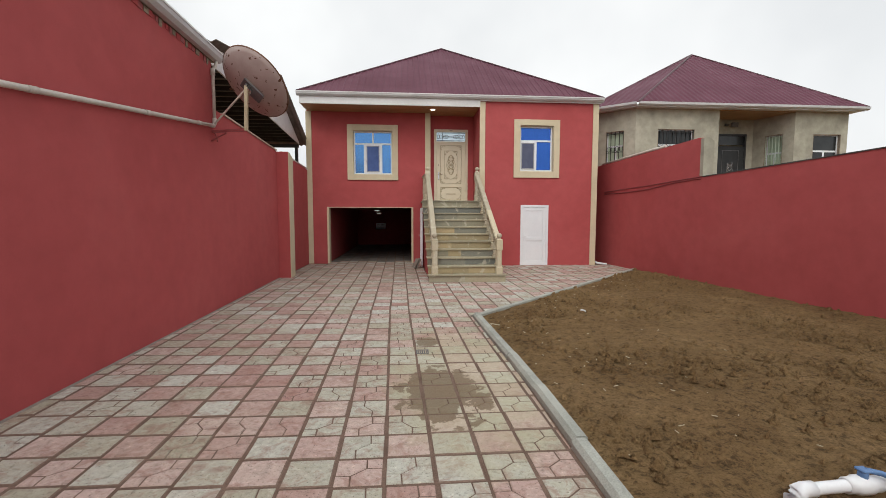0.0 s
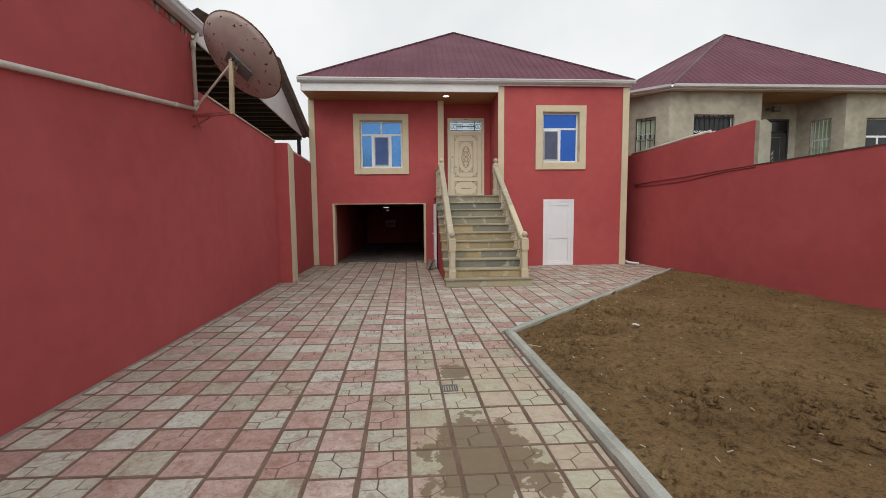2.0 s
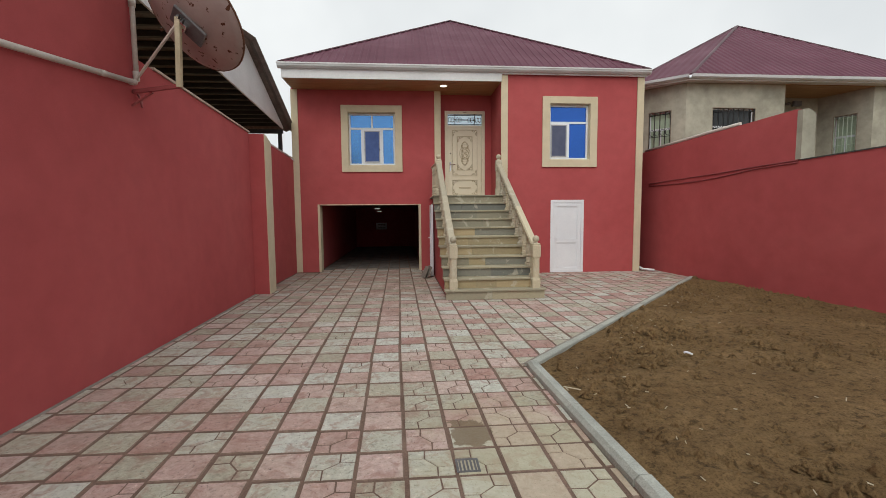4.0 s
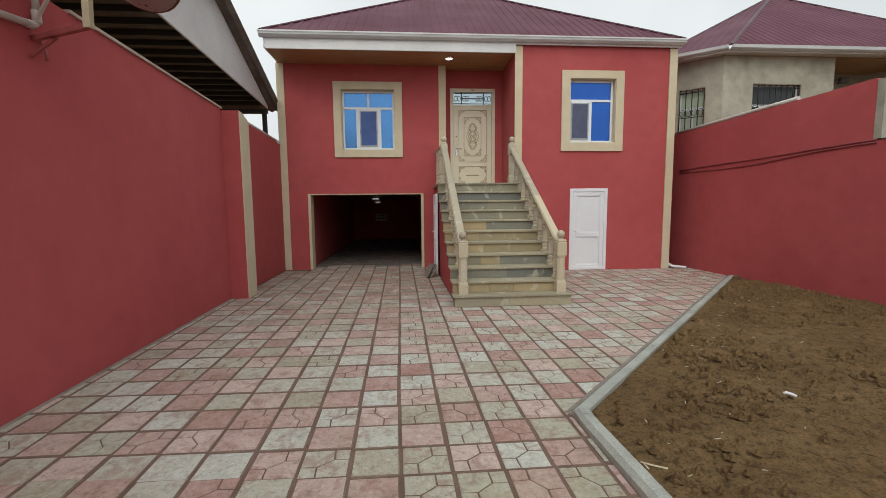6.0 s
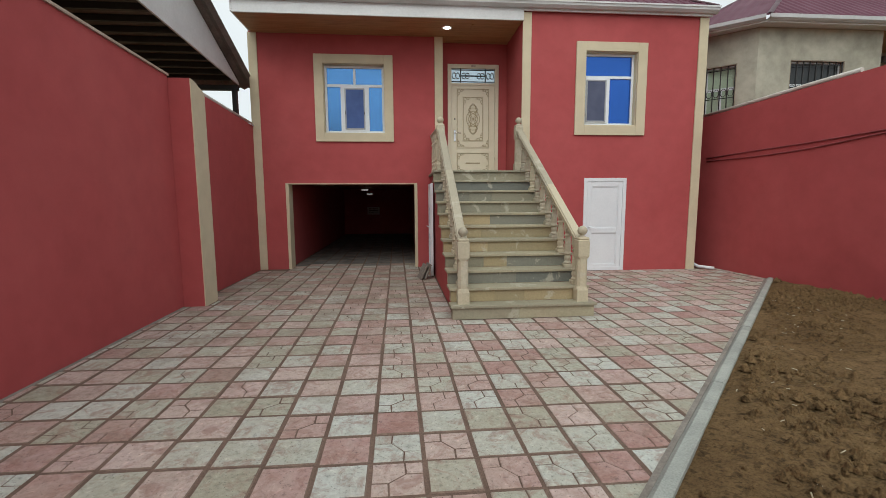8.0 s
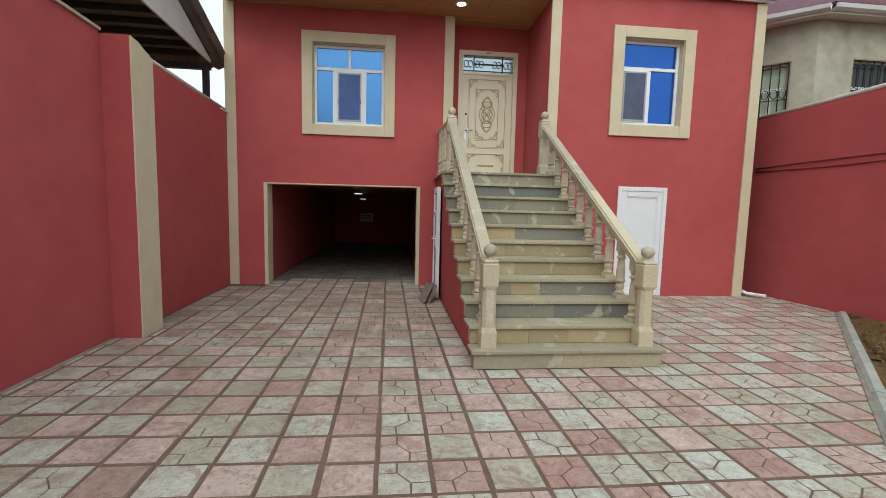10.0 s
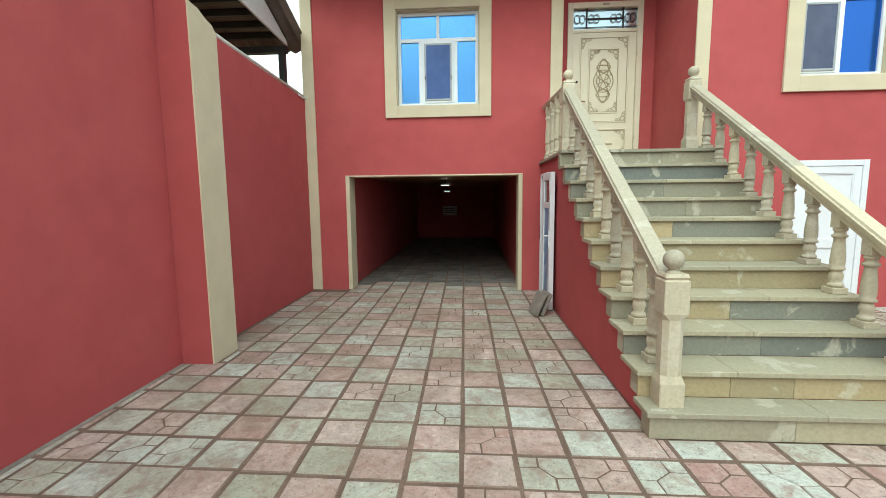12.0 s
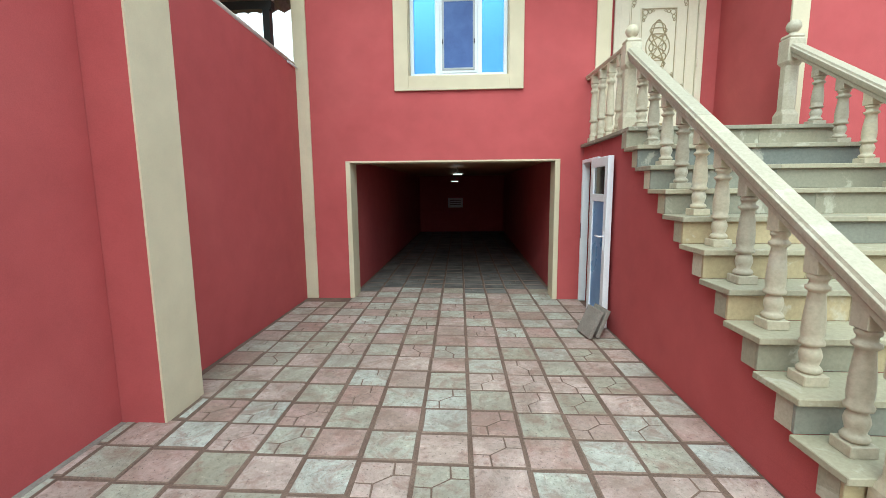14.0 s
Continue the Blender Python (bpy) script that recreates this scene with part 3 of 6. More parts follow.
# garage
structure("wall_garage_left", box_bm(-2.86, -2.56, FL + 0.325, BACK, -0.1, 1.94), RED, "red plastered garage wall", "wall")
structure("wall_garage_right", box_bm(0.34, 0.62, FL + 0.325, BACK, -0.1, 1.94), RED, "red plastered garage wall", "wall")
structure("wall_garage_back", box_bm(-2.86, 0.62, BACK, BACK + 0.2, -0.1, 1.94), RED, "red plastered garage back wall", "wall")
planks = bmesh.new()
for k in range(31):
    y = FL + 0.33 + k * 0.30
    quad_box(planks, -2.86, 0.62, y, y + 0.292, 1.925, 1.945)
structure("ceiling_garage", planks, WOOD, "brown panelled garage ceiling", "ceiling")
for nm, (a, b, c, d) in (("jamb_left", (GAR[0], GAR[0] + 0.065, 0, 1.86)), ("jamb_right", (GAR[1] - 0.065, GAR[1], 0, 1.86)), ("lintel", (GAR[0], GAR[1], 1.86, 1.883))):
    structure("trim_garage_" + nm, box_bm(a, b, FL - 0.012, FL + 0.318, c, d, 0.004), CREAM, "cream painted lining of the garage opening", "trim")

# corner strips
for nm, (a, b, y, z0, z1) in (("left_corner", (HX0 - 0.01, HX0 + 0.17, FL, 0, SOFFIT)), ("entrance", (0.72, 0.90, FL, 2.06, SOFFIT)), ("right_inner", (2.40, 2.575, FR, 0.0, 5.16)), ("right_corner", (6.07, 6.26, FR, 0, 5.16))):
    structure("trim_" + nm, box_bm(a, b, y - 0.03, y - 0.002, z0, z1, 0.004), CREAM, "cream plaster corner strip", "trim")

# soffit, fascia, gutter
soff = bmesh.new()
for k in range(6):
    y = 13.66 + k * 0.235
    quad_box(soff, HX0 + 0.072, 2.39, y, y + 0.229, SOFFIT, SOFFIT + 0.02)
structure("ceiling_porch", soff, WOOD, "brown wood-look panelled soffit over the entrance", "soffit")
structure("trim_fascia_left", box_bm(HX0 + 0.07, 2.40, 13.62, 13.655, SOFFIT - 0.01, EAVE, 0.004), WHITE_METAL, "white metal fascia board", "fascia")
structure("trim_fascia_right", box_bm(2.40, HX1 + 0.05, 13.62, 13.655, 5.165, EAVE, 0.004), WHITE_METAL, "white metal fascia board", "fascia")
structure("trim_fascia_side", box_bm(HX0 + 0.035, HX0 + 0.068, 13.62, 14.6, SOFFIT + 0.005, EAVE, 0.004), WHITE_METAL, "white metal fascia board", "fascia")
gut = [(13.62, 5.20), (13.56, 5.205), (13.51, 5.25), (13.50, 5.32), (13.515, 5.32), (13.525, 5.265), (13.565, 5.22), (13.62, 5.215)]
structure("trim_gutter", prism_bm(gut, "x", HX0 - 0.03, HX1 + 0.11), GUTTER, "grey-white metal eaves gutter", "gutter")
structure("trim_gutter_lip", prism_bm([(13.49, 5.295), (13.505, 5.295), (13.505, 5.325), (13.49, 5.325)], "x", HX0 - 0.04, HX1 + 0.12), WHITE_METAL, "white rolled gutter lip", "gutter")


def hip_roof(x0, x1, y0, y1, z, apex, ridge_y, pitch=0.2, rib=0.028):
    """A hipped roof with ribs that run down each slope; returns bmesh. Apex (x, y, z) at the front hip, ridge to ridge_y."""
    bm = bmesh.new()
    ax, ay, az = apex
    thick = 0.03

    def slope(corner_a, corner_b, top_a, top_b):
        a, b, ta, tb = (Vector(p) for p in (corner_a, corner_b, top_a, top_b))
        n = int((b - a).length / pitch)
        nrm = (b - a).cross(ta - a).normalized()
        if nrm.z < 0:
            nrm = -nrm
        steps = []
        for k in range(n + 1):
            for off, h in ((0.0, 0), (0.62, 0), (0.70, rib), (0.90, rib)):
                s = (k + off) / (n + 0.999)
                if s <= 1:
                    steps.append((s, h))
        steps.append((1.0, 0))
        length = (b - a).length
        d = (b - a).normalized()
        sa, sb = (ta - a).dot(d) / length, (tb - a).dot(d) / length
        prev = None
        for s, h in steps:
            low = a.lerp(b, s)
            if s < sa:
                top = a.lerp(ta, s / sa)
            elif s > sb:
                top = b.lerp(tb, (1 - s) / (1 - sb))
            else:
                top = ta.lerp(tb, (s - sa) / (sb - sa) if sb > sa else 0)
            v = (bm.verts.new(low + nrm * h), bm.verts.new(top + nrm * h), bm.verts.new(low - nrm * thick))
            if prev:
                bm.faces.new((prev[0], v[0], v[1], prev[1]))
                bm.faces.new((prev[2], v[2], v[0], prev[0]))
            prev = v

    ridge = (ax, ridge_y, az)
    slope((x0, y0, z), (x1, y0, z), (ax, ay, az), (ax, ay, az))
    slope((x0, y1, z), (x0, y0, z), ridge, (ax, ay, az))
    slope((x1, y0, z), (x1, y1, z), (ax, ay, az), ridge)
    slope((x1, y1, z), (x0, y1, z), ridge, ridge)
    bmesh.ops.remove_doubles(bm, verts=bm.verts, dist=0.0005)
    return bm


def ridge_cap(p, q, r=0.05, steps=24):
    """A half-round cap with a slightly scalloped edge along a hip."""
    p, q = Vector(p), Vector(q)
    d = (q - p).normalized()
    s = d.cross(Vector((0, 0, 1))).normalized()
    u = s.cross(d)
    bm = bmesh.new()
    prev = None
    for k in range(steps + 1):
        c = p.lerp(q, k / steps)
        rr = r * (1.0 if k % 2 else 0.92)
        ring = [bm.verts.new(c + rr * (1.15 * s * math.cos(a) + u * (math.sin(a) * 0.75 - 0.30))) for a in (0, 0.6, 1.2, 1.94, 2.54, math.pi)]
        if prev:
            for a in range(5):
                bm.faces.new((prev[a], prev[a + 1], ring[a + 1], ring[a]))
        prev = ring
    return bm


APEX = (1.53, 18.2, 8.38)
RX0, RX1, RY0, RZ = HX0 + 0.0, HX1 + 0.09, 13.53, 5.33
roof = structure("roof", hip_roof(RX0, RX1, RY0, 25.0, RZ, APEX, 20.0, 0.2, 0.014), ROOF_RED, "burgundy ribbed metal hipped roof", "roof")
part("roof_underside", box_bm(RX0 + 0.1, RX1 - 0.1, 13.68, 24.9, 5.23, 5.30), MOULD_WOOD, roof)
for c in ((RX0, RY0, RZ + 0.01), (RX1, RY0, RZ + 0.01)):
    part("hip_cap", ridge_cap(c, (APEX[0], APEX[1], APEX[2] + 0.02)), ROOF_CAP, roof, "darker folded metal hip cap")
part("ridge_cap", ridge_cap(APEX, (APEX[0], 20.0, APEX[2]), 0.08, 6), ROOF_CAP, roof)


# ---- staircase ----
RISE, GO = 0.187, 0.279
SX0, SX1 = 0.68, 2.45
rng = random.Random(7)


def riser_y(k):
    return 10.255 if k == 1 else 10.457 + GO * (k - 2)


stair = thing("staircase", "sandstone staircase with red plastered side up to the front door", "staircase", at=(1.55, 10.2, 0))
outline = [(riser_y(1) + 0.02, -0.05)]
for k in range(1, 12):
    outline.append((riser_y(k) + 0.02, k * RISE - 0.036))
    outline.append(((riser_y(k + 1) + 0.02) if k < 11 else 13.86, k * RISE - 0.036))
outline.append((13.86, -0.05))
part("stair_side", prism_bm(outline, "x", SX0, SX1), RED, stair, "dark red plastered flank")
DS = (13.93, 14.60, -0.05, 1.86)
part("landing_side", holed_wall_bm([13.865, DS[0], DS[1], FL - 0.004], [-0.05, DS[3], 2.018], [DS], SX0, SX0 + 0.14, "x"), RED, stair)
part("landing_core", box_bm(SX0 + 0.15, 2.39, 13.865, 14.98, 1.90, 2.018), CEMENT, stair)
part("landing_room_wall", box_bm(2.0, 2.39, 13.865, 14.98, -0.05, 1.89), RED, stair)
# riser stones from the foot up: where each one ends, and its stone
T, G, D = STONE_TAN, STONE, STONE_DARK
RISERS = [((1.50, TREAD), (2.50, TREAD)), ((1.22, T), (1.62, T), (2.478, T)), ((1.58, D), (2.478, D)), ((1.18, G), (1.52, T), (2.478, D)), ((1.30, T), (2.478, T)), ((1.25, T), (2.478, T)),
          ((1.45, T), (2.478, D)), ((1.70, G), (2.478, G)), ((1.20, G), (1.60, G), (2.478, G)), ((1.28, D), (2.478, D)), ((1.80, G), (2.478, G))]
for k in range(1, 12):
    y, z = riser_y(k), k * RISE
    a = 0.627
    for b, stone_mat in RISERS[k - 1]:
        part("riser_stone", box_bm(a + 0.001, b - 0.001, y - rng.uniform(0, 0.002), y + 0.018, (k - 1) * RISE, z - 0.037, 0.002), stone_mat, stair)
        a = b
    # the side return of the riser
    part("riser_return", box_bm(0.629, 0.678, y + 0.0185, y + 0.13, (k - 1) * RISE + 0.001, z - 0.0375, 0.002), (STONE_PALE, TREAD, TREAD)[k % 3], stair)
    if k < 11:
        back = riser_y(k + 1) - 0.001
        mid = rng.uniform(1.2, 1.9)
        x0, x1 = (0.608, 2.50) if k > 1 else (0.60, 2.525)
        for a, b in ((x0, mid - 0.001), (mid + 0.001, x1)):
            part("tread", box_bm(a, b, y - 0.035, back, z - 0.036, z, 0.004), TREAD, stair)
for a, b, y0, y1 in ((0.63, 1.30, riser_y(11) - 0.035, 14.645), (1.302, 2.448, riser_y(11) - 0.035, 14.10), (1.302, 2.448, 14.102, 15.0), (0.968, 1.30, 14.647, 15.0)):
    part("landing_slab", box_bm(a, b, y0, y1, 11 * RISE - 0.036, 11 * RISE, 0.004), STONE, stair)


def askew(ob):
    """The flight runs a little askew to the house."""
    for o in (ob, *ob.children_recursive):
        if o.type == "MESH":
            for v in o.data.vertices:
                v.co.x -= 0.0218 * min(max(v.co.y - 10.25, 0), 2.75)


askew(stair)


def sweep_bm(section, p, q):
    """A profile (side, up) carried from p to q, kept upright."""
    p, q = Vector(p), Vector(q)
    d = q - p
    s = Vector((d.y, -d.x, 0)).normalized()
    bm = bmesh.new()
    a = [bm.verts.new(p + s * i + Vector((0, 0, j))) for i, j in section]
    b = [bm.verts.new(q + s * i + Vector((0, 0, j))) for i, j in section]
    bm.faces.new(a)
    bm.faces.new(b)
    for k in range(len(section)):
        m = (k + 1) % len(section)
        bm.faces.new((a[k], a[m], b[m], b[k]))
    bmesh.ops.recalc_face_normals(bm, faces=bm.faces)
    return bm


RAIL = [(-0.05, -0.115), (0.05, -0.115), (0.05, -0.085), (0.062, -0.07), (0.068, -0.035), (0.068, -0.025), (0.058, -0.018), (0.052, 0), (-0.052, 0), (-0.058, -0.018), (-0.068, -0.025), (-0.068, -0.035), (-0.062, -0.07), (-0.05, -0.085)]


def baluster_mesh(height):
    prof = [(0.040, 0.055), (0.050, 0.062), (0.054, 0.075), (0.046, 0.090), (0.036, 0.098), (0.043, 0.125), (0.048, 0.15), (0.042, 0.178), (0.033, 0.195), (0.038, 0.20), (0.052, 0.207), (0.054, 0.222), (0.044, 0.235),
            (0.048, 0.27), (0.047, 0.33), (0.040, 0.42), (0.035, 0.475), (0.040, 0.482), (0.051, 0.492), (0.051, 0.506), (0.038, 0.515), (0.036, 0.535), (0.045, 0.545), (0.047, 0.558), (0.040, 0.57)]
    bm = merge_bm(box_bm(-0.058, 0.058, -0.058, 0.058, 0, 0.055, 0.004), lathe_bm(prof, 16), box_bm(-0.045, 0.045, -0.045, 0.045, 0.57, height, 0.003))
    return mesh_of("baluster", bm, STONE_PALE)


BALUSTER = baluster_mesh(0.70)
BALUSTER_SHORT = baluster_mesh(0.66)


def newel(parent, x, y, z, top):
    """A square post with chamfered shaft, block cap and ball; top is the ball's crown."""
    cap = top - 0.147
    w = 0.077
    ring = bmesh.new()
    levels = [(z, w, 0.0), (z + 0.15, w, 0.0), (z + 0.20, w - 0.012, 0.030), (cap - 0.29, w - 0.012, 0.030), (cap - 0.25, w, 0.0), (cap - 0.045, w, 0.0), (cap - 0.035, w - 0.012, 0.0), (cap - 0.02, w - 0.004, 0.0), (cap, w - 0.012, 0.0)]
    prev = None
    for zz, h, c in levels:
        c = max(c, 0.006)
        pts = [(h, h - c), (h - c, h), (c - h, h), (-h, h - c), (-h, c - h), (c - h, -h), (h - c, -h), (h, c - h)]
        cur = [ring.verts.new((x + a, y + b, zz)) for a, b in pts]
        if prev:
            for k in range(8):
                ring.faces.new((prev[k], prev[(k + 1) % 8], cur[(k + 1) % 8], cur[k]))
        else:
            ring.faces.new(cur[::-1])
        prev = cur
    ring.faces.new(prev)
    post = part("newel_post", ring, STONE_PALE, parent)
    prof = [(0.046, 0), (0.048, 0.010), (0.030, 0.018), (0.029, 0.024)]
    prof += [(0.064 * math.sin(a), 0.084 - 0.064 * math.cos(a)) for a in [0.45 + 0.3 * i for i in range(9)]] + [(0, 0.148)]
    part("ball_finial", lathe_bm(prof, 20, (x, y, cap - 0.002)), STONE_PALE, post)


def rail_z(y):
    return 1.02 + 0.622 * (y - 10.41)


for side, x, xt in (("a", 0.775, 0.745), ("b", 2.355, 2.285)):
    bal = thing("balustrade", "pale sandstone balustrade with turned balusters along the steps", "balustrade", "stair balustrades", at=(x, 10.36, RISE))

    def at_x(y):
        return x + (xt - x) * (y - 10.38) / 3.08

    newel(bal, x, 10.37, RISE, 1.185)
    newel(bal, xt, 13.46, 11 * RISE, 3.113)
    joint = 12.0 if side == "a" else 11.6
    for ya, yb in ((10.44, joint), (joint + 0.003, 13.38)):
        part("handrail", sweep_bm(RAIL, (at_x(ya), ya, rail_z(ya)), (at_x(yb), yb, rail_z(yb))), STONE_PALE, bal)
    for k in range(2, 12):
        y = riser_y(k) + (0.15 if side == "a" else 0.11)
        ob = new("baluster", BALUSTER)
        ob.parent = bal
        ob.matrix_parent_inverse = Matrix.Translation(-bal.location)
        s = (rail_z(y) - 0.09 - k * RISE) / 0.70
        ob.matrix_basis = Matrix.Translation((at_x(y), y, k * RISE)) @ Matrix.Diagonal((1, 1, s, 1))
    if side == "a":
        part("handrail", sweep_bm([(i * 0.8, j * 0.5) for i, j in RAIL], (0.735, 13.54, 2.935), (0.66, FL - 0.01, 2.915)), STONE_PALE, bal)
        for i in range(4):
            y = 13.68 + 0.26 * i
            ob = new("baluster", BALUSTER_SHORT)
            ob.parent = bal
            ob.matrix_parent_inverse = Matrix.Translation(-bal.location)
            ob.matrix_basis = Matrix.Translation((0.735 - 0.067 * (y - 13.54), y, 11 * RISE)) @ Matrix.Diagonal((0.9, 0.9, 1.245, 1))

# ---- windows ----
def rect_frame(x0, x1, z0, z1, w, y0, y1, bevel=0.004):
    return merge_bm(box_bm(x0, x0 + w, y0, y1, z0, z1, bevel), box_bm(x1 - w, x1, y0, y1, z0, z1, bevel), box_bm(x0 + w, x1 - w, y0, y1, z0, z0 + w, bevel), box_bm(x0 + w, x1 - w, y0, y1, z1 - w, z1, bevel))


def lining(op, y0, y1, t=0.012):
    a, b, c, d = op
    return merge_bm(box_bm(a, a + t, y0, y1, c, d), box_bm(b - t, b, y0, y1, c, d), box_bm(a + t, b - t, y0, y1, c, c + t), box_bm(a + t, b - t, y0, y1, d - t, d))


def surround(name, outer, op, y):
    a, b, c, d = outer
    e, f, g, h = op
    bm = merge_bm(box_bm(a, e, y - 0.04, y - 0.002, c, d, 0.004), box_bm(f, b, y - 0.04, y - 0.002, c, d, 0.004), box_bm(e, f, y - 0.04, y - 0.002, c, g, 0.004), box_bm(e, f, y - 0.04, y - 0.002, h, d, 0.004))
    return bm


def window_left():
    a, b, c, d = OPL
    win = structure("window_1", surround("w", WL, OPL, FL), CREAM, "white window with bright blue mirrored panes and cream surround", "window")
    part("window_lining", lining(OPL, FL - 0.002, FL + 0.30), CREAM, win)
    y = FL + 0.10
    a, b, c, d = a + 0.013, b - 0.013, c + 0.013, d - 0.013
    part("window_frame", rect_frame(a, b, c, d, 0.048, y, y + 0.07), WHITE, win)
    zt = c + (d - c) * 0.69
    part("transom_bar", box_bm(a + 0.048, b - 0.048, y + 0.004, y + 0.066, zt, zt + 0.055, 0.004), WHITE, win)
    xm = (a + b) / 2
    part("mullion", box_bm(xm - 0.025, xm + 0.025, y + 0.004, y + 0.066, zt + 0.055, d - 0.048, 0.004), WHITE, win)
    s0, s1 = a + 0.36, b - 0.36
    for x in (s0, s1):
        part("mullion", box_bm(x - 0.03, x + 0.03, y + 0.004, y + 0.066, c + 0.048, zt, 0.004), WHITE, win)
    for p in ((a + 0.048, xm - 0.025, zt + 0.055, d - 0.048), (xm + 0.025, b - 0.048, zt + 0.055, d - 0.048), (a + 0.048, s0 - 0.03, c + 0.048, zt), (s1 + 0.03, b - 0.048, c + 0.048, zt)):
        part("pane", box_bm(p[0], p[1], y + 0.03, y + 0.042, p[2], p[3]), GLASS_SKY, win)
    sash = part("sash", rect_frame(s0 + 0.03, s1 - 0.03, c + 0.048, zt, 0.05, y - 0.012, y + 0.05), WHITE, win, "white opening sash")
    part("net_frame", rect_frame(s0 + 0.06, s1 - 0.06, c + 0.08, zt - 0.03, 0.028, y - 0.026, y - 0.013), GREY_PVC, sash, "grey insect screen frame")
    part("insect_net", box_bm(s0 + 0.088, s1 - 0.088, y - 0.020, y - 0.016, c + 0.108, zt - 0.058), NET, sash, "dark blue insect net")
    for x in (s0 + 0.062, s1 - 0.076):
        part("clip", box_bm(x, x + 0.014, y - 0.034, y - 0.0265, c + 0.40, c + 0.46, 0.002), BLACK_STEEL, sash)


def window_right():
    a, b, c, d = OPR
    win = structure("window_2", surround("w", WR, OPR, FR), CREAM, "white window with deep blue mirrored panes and cream surround", "window")
    part("window_lining", lining(OPR, FR - 0.002, FR + 0.28), CREAM, win)
    y = FR + 0.10
    a, b, c, d = a + 0.013, b - 0.013, c + 0.013, d - 0.013
    part("window_frame", rect_frame(a, b, c, d, 0.048, y, y + 0.07), WHITE, win)
    zt = c + (d - c) * 0.66
    part("transom_bar", box_bm(a + 0.048, b - 0.048, y + 0.004, y + 0.066, zt, zt + 0.055, 0.004), WHITE, win)
    xm = a + 0.53
    part("mullion", box_bm(xm - 0.03, xm + 0.03, y + 0.004, y + 0.066, c + 0.048, zt, 0.004), WHITE, win)
    for p in ((a + 0.048, b - 0.048, zt + 0.055, d - 0.048), (xm + 0.03, b - 0.048, c + 0.048, zt)):
        part("pane", box_bm(p[0], p[1], y + 0.03, y + 0.042, p[2], p[3]), GLASS_DEEP, win)
    sash = part("sash", rect_frame(a + 0.048, xm - 0.03, c + 0.048, zt, 0.05, y - 0.012, y + 0.05), WHITE, win, "white opening sash")
    part("net_frame", rect_frame(a + 0.055, xm - 0.05, c + 0.07, zt - 0.03, 0.028, y - 0.026, y - 0.013), GREY_PVC, sash, "grey insect screen frame")
    part("insect_net", box_bm(a + 0.083, xm - 0.078, y - 0.020, y - 0.016, c + 0.098, zt - 0.058), NET_GREY, sash, "grey-blue insect net")


window_left()
window_right()


# ---- front door ----
def loop_bm(fn, n, r, bm=None, seg=6):
    pts = [fn(2 * math.pi * k / n) for k in range(n + 1)]
    return tube_bm(pts, r, seg, bm)


